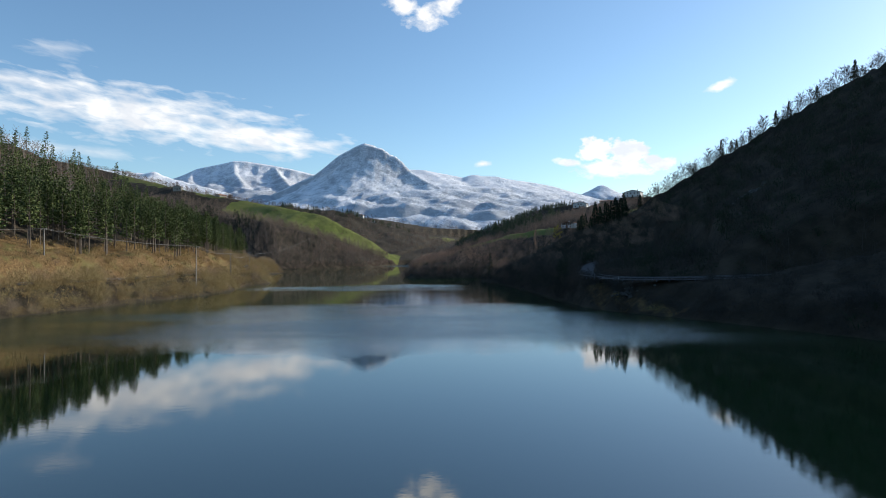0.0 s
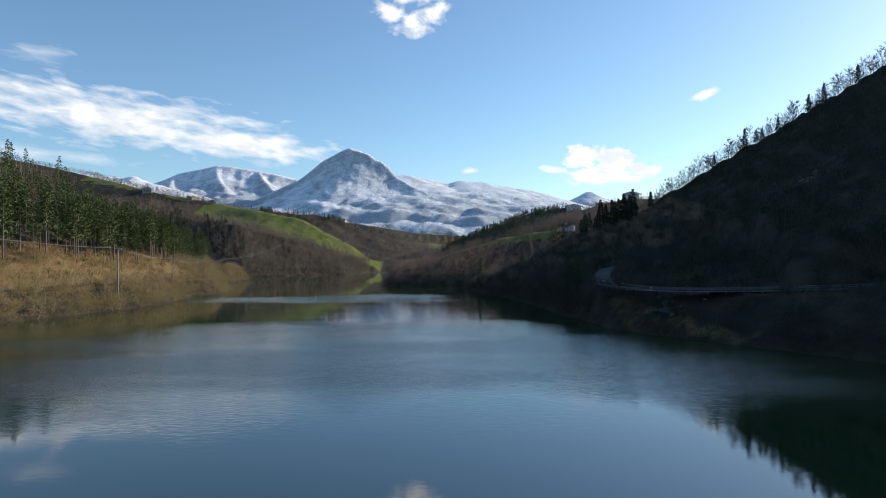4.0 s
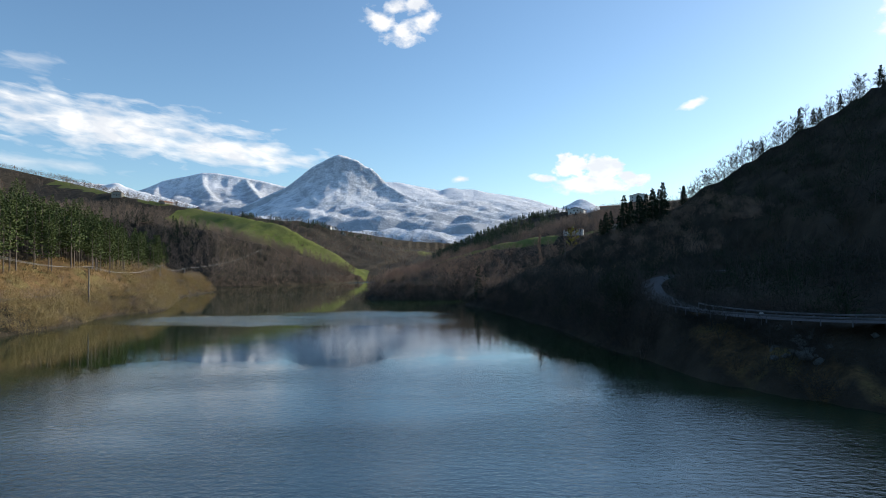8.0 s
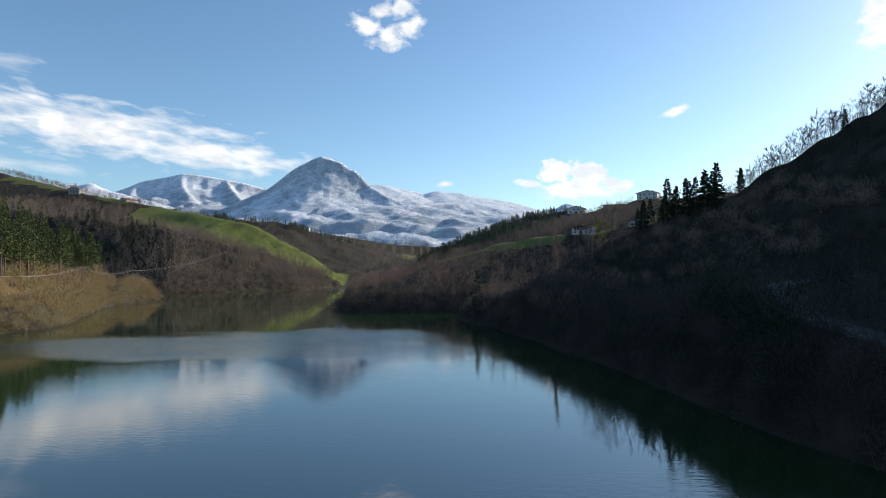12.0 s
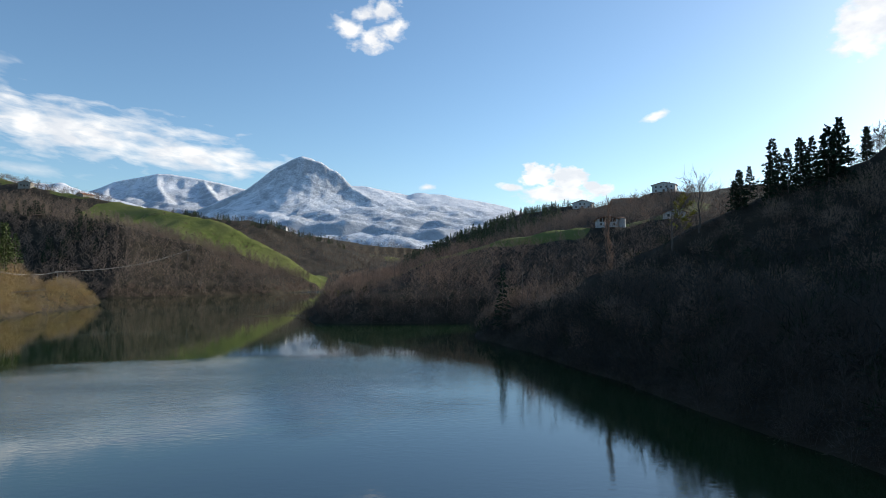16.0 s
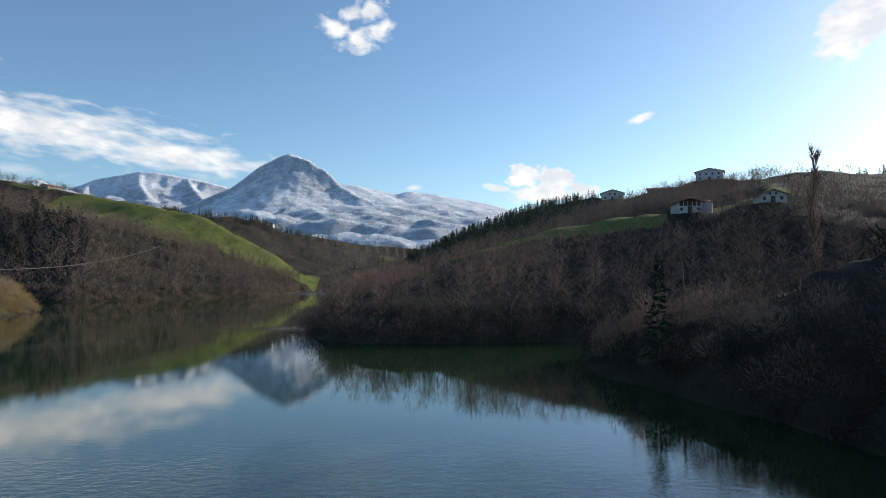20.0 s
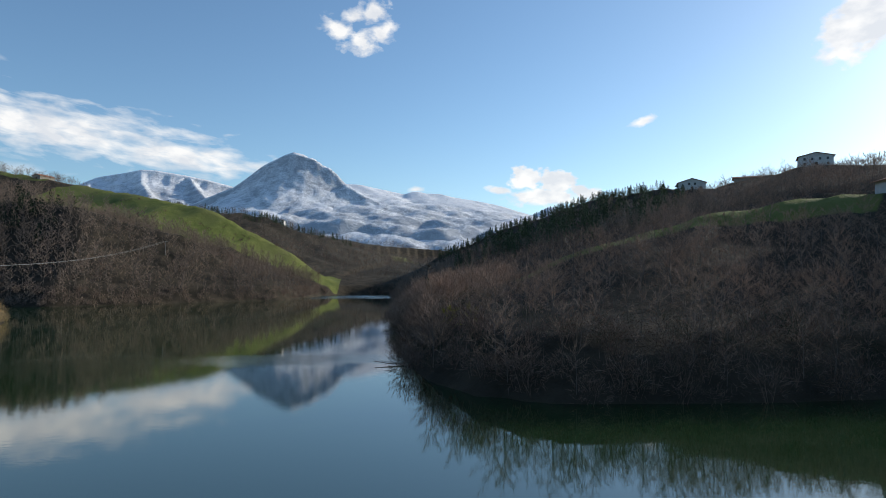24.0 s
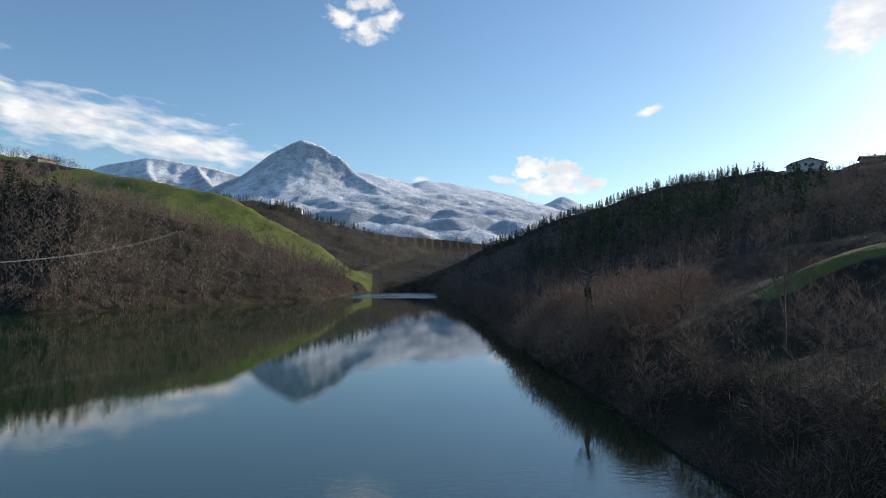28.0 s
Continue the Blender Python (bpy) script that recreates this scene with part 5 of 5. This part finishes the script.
def farmhouse(x, y, turn, w, d, eave, ridge, label, walls, windows, door=True, porch=False, annex=False, group=""):
    """A gabled farmhouse whose gable end faces its local -y."""
    zs = [ground_z(x + a * w / 2, y + b * d / 2) for a in (-1, 1) for b in (-1, 1)]
    h = new("farmhouse")
    h.matrix_world = pose(x, y, sum(zs) / 4, 0, 0, turn)
    sunk = sum(zs) / 4 - min(zs) + 0.5
    bm = bmesh.new()
    box(bm, -w / 2, w / 2, -d / 2, d / 2, -sunk, eave)
    if not porch:
        prism(bm, -w / 2, w / 2, -d / 2, d / 2, eave + 0.002, ridge, "y")
    wall = part("wall", bm, walls, h)
    if porch:
        bm = bmesh.new()
        prism(bm, -w / 2, w / 2, -d / 2, d / 2, eave + 0.002, ridge, "y")
        part("gable", bm, dark_wood, h, "dark timber gable")
    bm = bmesh.new()
    gable_roof(bm, w, d, eave + 0.02, ridge + 0.03, 0.8, 0.22)
    roof = part("roof", bm, roof_tiles, h, "low-pitched red-brown tiled roof")
    bm = bmesh.new()
    box(bm, -0.4, 0.4, -0.35, 0.35, ridge - 0.6, ridge + 1.0)
    for v in bm.verts:
        v.co.x += w * 0.2
        v.co.y += d * 0.15
    part("chimney", bm, whitewash, roof)
    for wx, wz, ww, wh in windows:
        f = -d / 2
        win = new("window")
        win.parent = h
        bm = bmesh.new()
        for a, b, c, e in ((wx - ww / 2 - 0.12, wx - ww / 2, wz - 0.1, wz + wh + 0.1), (wx + ww / 2, wx + ww / 2 + 0.12, wz - 0.1, wz + wh + 0.1),
                           (wx - ww / 2, wx + ww / 2, wz + wh, wz + wh + 0.12), (wx - ww / 2, wx + ww / 2, wz - 0.12, wz)):
            box(bm, a, b, f - 0.07, f + 0.02, c, e)
        me = bpy.data.meshes.new("window")
        bm.to_mesh(me)
        bm.free()
        me.materials.append(dark_wood)
        part("frame", me, None, win)
        bm = bmesh.new()
        box(bm, wx - ww / 2, wx + ww / 2, f - 0.03, f + 0.01, wz, wz + wh)
        part("pane", bm, glass, win)
    if door:
        bm = bmesh.new()
        box(bm, -0.7, 0.7, -d / 2 - 0.05, -d / 2 + 0.05, 0.0, 2.15)
        part("door", bm, dark_wood, h)
    if porch:
        bm = bmesh.new()
        box(bm, -w * 0.42, w * 0.42, -d / 2 - 0.04, -d / 2 + 0.3, 2.3, eave + 0.3)
        part("loggia", bm, dark_wood, h, "dark timber loggia under the gable")
        for k in range(6):
            bm = bmesh.new()
            px_ = -w * 0.42 + w * 0.84 * k / 5
            box(bm, px_ - 0.09, px_ + 0.09, -d / 2 - 0.16, -d / 2 - 0.02, 2.3, eave + 0.3)
            part("loggia_post", bm, whitewash, h)
    if annex:
        bm = bmesh.new()
        bmesh.ops.create_cone(bm, segments=20, radius1=1.9, radius2=1.9, depth=4.6, cap_ends=True, matrix=Matrix.Translation((w / 2 + 1.7, -d / 2 + 2.5, 1.4)))
        part("annex", bm, whitewash, h, "round white annex")
        bm = bmesh.new()
        bmesh.ops.create_cone(bm, segments=20, radius1=2.2, radius2=0.1, depth=0.9, cap_ends=True, matrix=Matrix.Translation((w / 2 + 1.7, -d / 2 + 2.5, 4.15)))
        part("annex_roof", bm, roof_tiles, h)
    return tagged(h, label, "house", group)


farmhouse(91.5, 467, -12, 8.0, 8, 3.4, 4.6, "white farmhouse with a dark timber loggia above the pasture", whitewash, [(-2.6, 0.9, 0.5, 0.7), (2.6, 0.9, 0.5, 0.7)], True, True, True)
farmhouse(121, 468, -18, 8.2, 8, 2.7, 4.2, "low gabled farmhouse with white walls and tiled roof", whitewash, [(-2.6, 1.0, 0.7, 0.9), (2.6, 1.0, 0.7, 0.9), (-0.9, 2.75, 0.4, 0.5), (0.9, 2.75, 0.4, 0.5)])
farmhouse(190, 628, -32, 15, 11, 5.2, 7.0, "long white farmhouse on the ridge", whitewash, [(-5, 0.9, 0.8, 1.0), (5, 0.9, 0.8, 1.0), (-5, 3.4, 0.8, 1.0), (-1.7, 3.4, 0.8, 1.0), (1.7, 3.4, 0.8, 1.0), (5, 3.4, 0.8, 1.0)])
farmhouse(146, 670, -22, 14, 12, 4.4, 6.6, "broad white farmhouse with a wide roof on the crest", whitewash, [(-4.5, 0.9, 0.9, 1.1), (-1.5, 3.2, 0.9, 1.0), (1.5, 3.2, 0.9, 1.0), (4.5, 0.9, 0.9, 1.1)], True)
farmhouse(172, 655, 62, 8, 16, 2.2, 3.3, "low stone barn with a long tiled roof", stone_wall, [(0, 0.9, 0.9, 0.9)], True)
farmhouse(-398, 950, 15, 12, 14, 4.6, 6.6, "stone farmhouse on the far pasture", stone_wall, [(-3, 1.0, 0.9, 1.2), (3, 1.0, 0.9, 1.2)], True)
farmhouse(-330, 940, -20, 9, 16, 3.4, 5.2, "long stone barn beside the pasture", stone_wall, [(0, 1.0, 1.0, 1.0)], True)
rng = np.random.default_rng(400)
for hx, hy in ((-238, 965), (-216, 958), (-196, 968), (-150, 1162), (-128, 1170), (-100, 1180)):
    farmhouse(hx, hy, rng.uniform(-40, 40), 7.5 + rng.uniform(0, 2), 8.5, 4.2, 5.8, "small white house of the far hamlet", whitewash, [(-2, 1, 0.9, 1.2), (2, 1, 0.9, 1.2), (-2, 3.4, 0.9, 1.1), (2, 3.4, 0.9, 1.1)], True, group="houses of the far hamlet")


# ---- stones and driftwood ----
def boulder(seed, size):
    rng = np.random.default_rng(seed)
    bm = bmesh.new()
    bmesh.ops.create_icosphere(bm, subdivisions=2, radius=size)
    squash = Vector((rng.uniform(0.8, 1.3), rng.uniform(0.7, 1.0), rng.uniform(0.5, 0.8)))
    for v in bm.verts:
        n = noise.noise(v.co * (1.3 / size) + Vector((seed, 0, 0)))
        v.co = Vector((v.co.x * squash.x, v.co.y * squash.y, v.co.z * squash.z)) * (1 + 0.45 * n)
    me = bpy.data.meshes.new("boulder")
    bm.to_mesh(me)
    bm.free()
    me.materials.append(shade_dark_stone)
    return me


stones = [boulder(s, 1.0) for s in range(5)]
rng = np.random.default_rng(500)
for cx, cy, rx_, ry_, n, lo, hi, label in ((112, 232, 9, 4, 14, 0.7, 1.6, "grey rock outcrop cut into the shaded slope"),
                                          (-108, 246, 7, 4, 16, 0.5, 1.2, "weathered rocks in the road bank above the lake"),
                                          (-89, 268, 4, 5, 14, 0.3, 0.8, "pale stones at the lake's edge"),
                                          (51, 177, 4, 5, 30, 0.3, 0.8, "grey stones tipped down the bank by the lane")):
    heap = new("rock_outcrop")
    heap.location = (cx, cy, ground_z(cx, cy))
    for _ in range(n):
        x, y = cx + rng.normal(0, rx_ * 0.5), cy + rng.normal(0, ry_ * 0.5)
        s = rng.uniform(lo, hi)
        ob = part("rock", stones[rng.integers(5)], None, heap)
        ob.matrix_basis = pose(x - cx, y - cy, ground_z(x, y) - heap.location.z - s * 0.1, rng.uniform(-25, 25), rng.uniform(-25, 25), rng.uniform(0, 360)) @ Matrix.Scale(s, 4)
    tagged(heap, label, "rocks")

drift = Strands()
rng = np.random.default_rng(510)
spine = [np.array(p) for p in ((-23.0, 431.5, 0.7), (-26.0, 432.5, 0.25), (-28.2, 432.0, 0.3), (-30.2, 433.0, 0.5))]
for a, b, r in zip(spine[:-1], spine[1:], (0.13, 0.1, 0.07)):
    drift.limb(a, b, r, r * 0.75, 6)
for k in range(16):
    a = spine[1] + (spine[3] - spine[1]) * rng.random()
    drift.limb(a, a + heading(rng.uniform(1.2, 5.0), rng.uniform(0.0, 0.9)) * rng.uniform(0.5, 1.4), 0.035, 0.01, 3)
v, f = drift.arrays()
branch = new("fallen_branch")
part("limb", mesh_of("fallen_branch", v, f, bark), None, branch)
tagged(branch, "fallen leafless branch lying in the water off the spur", "branch")
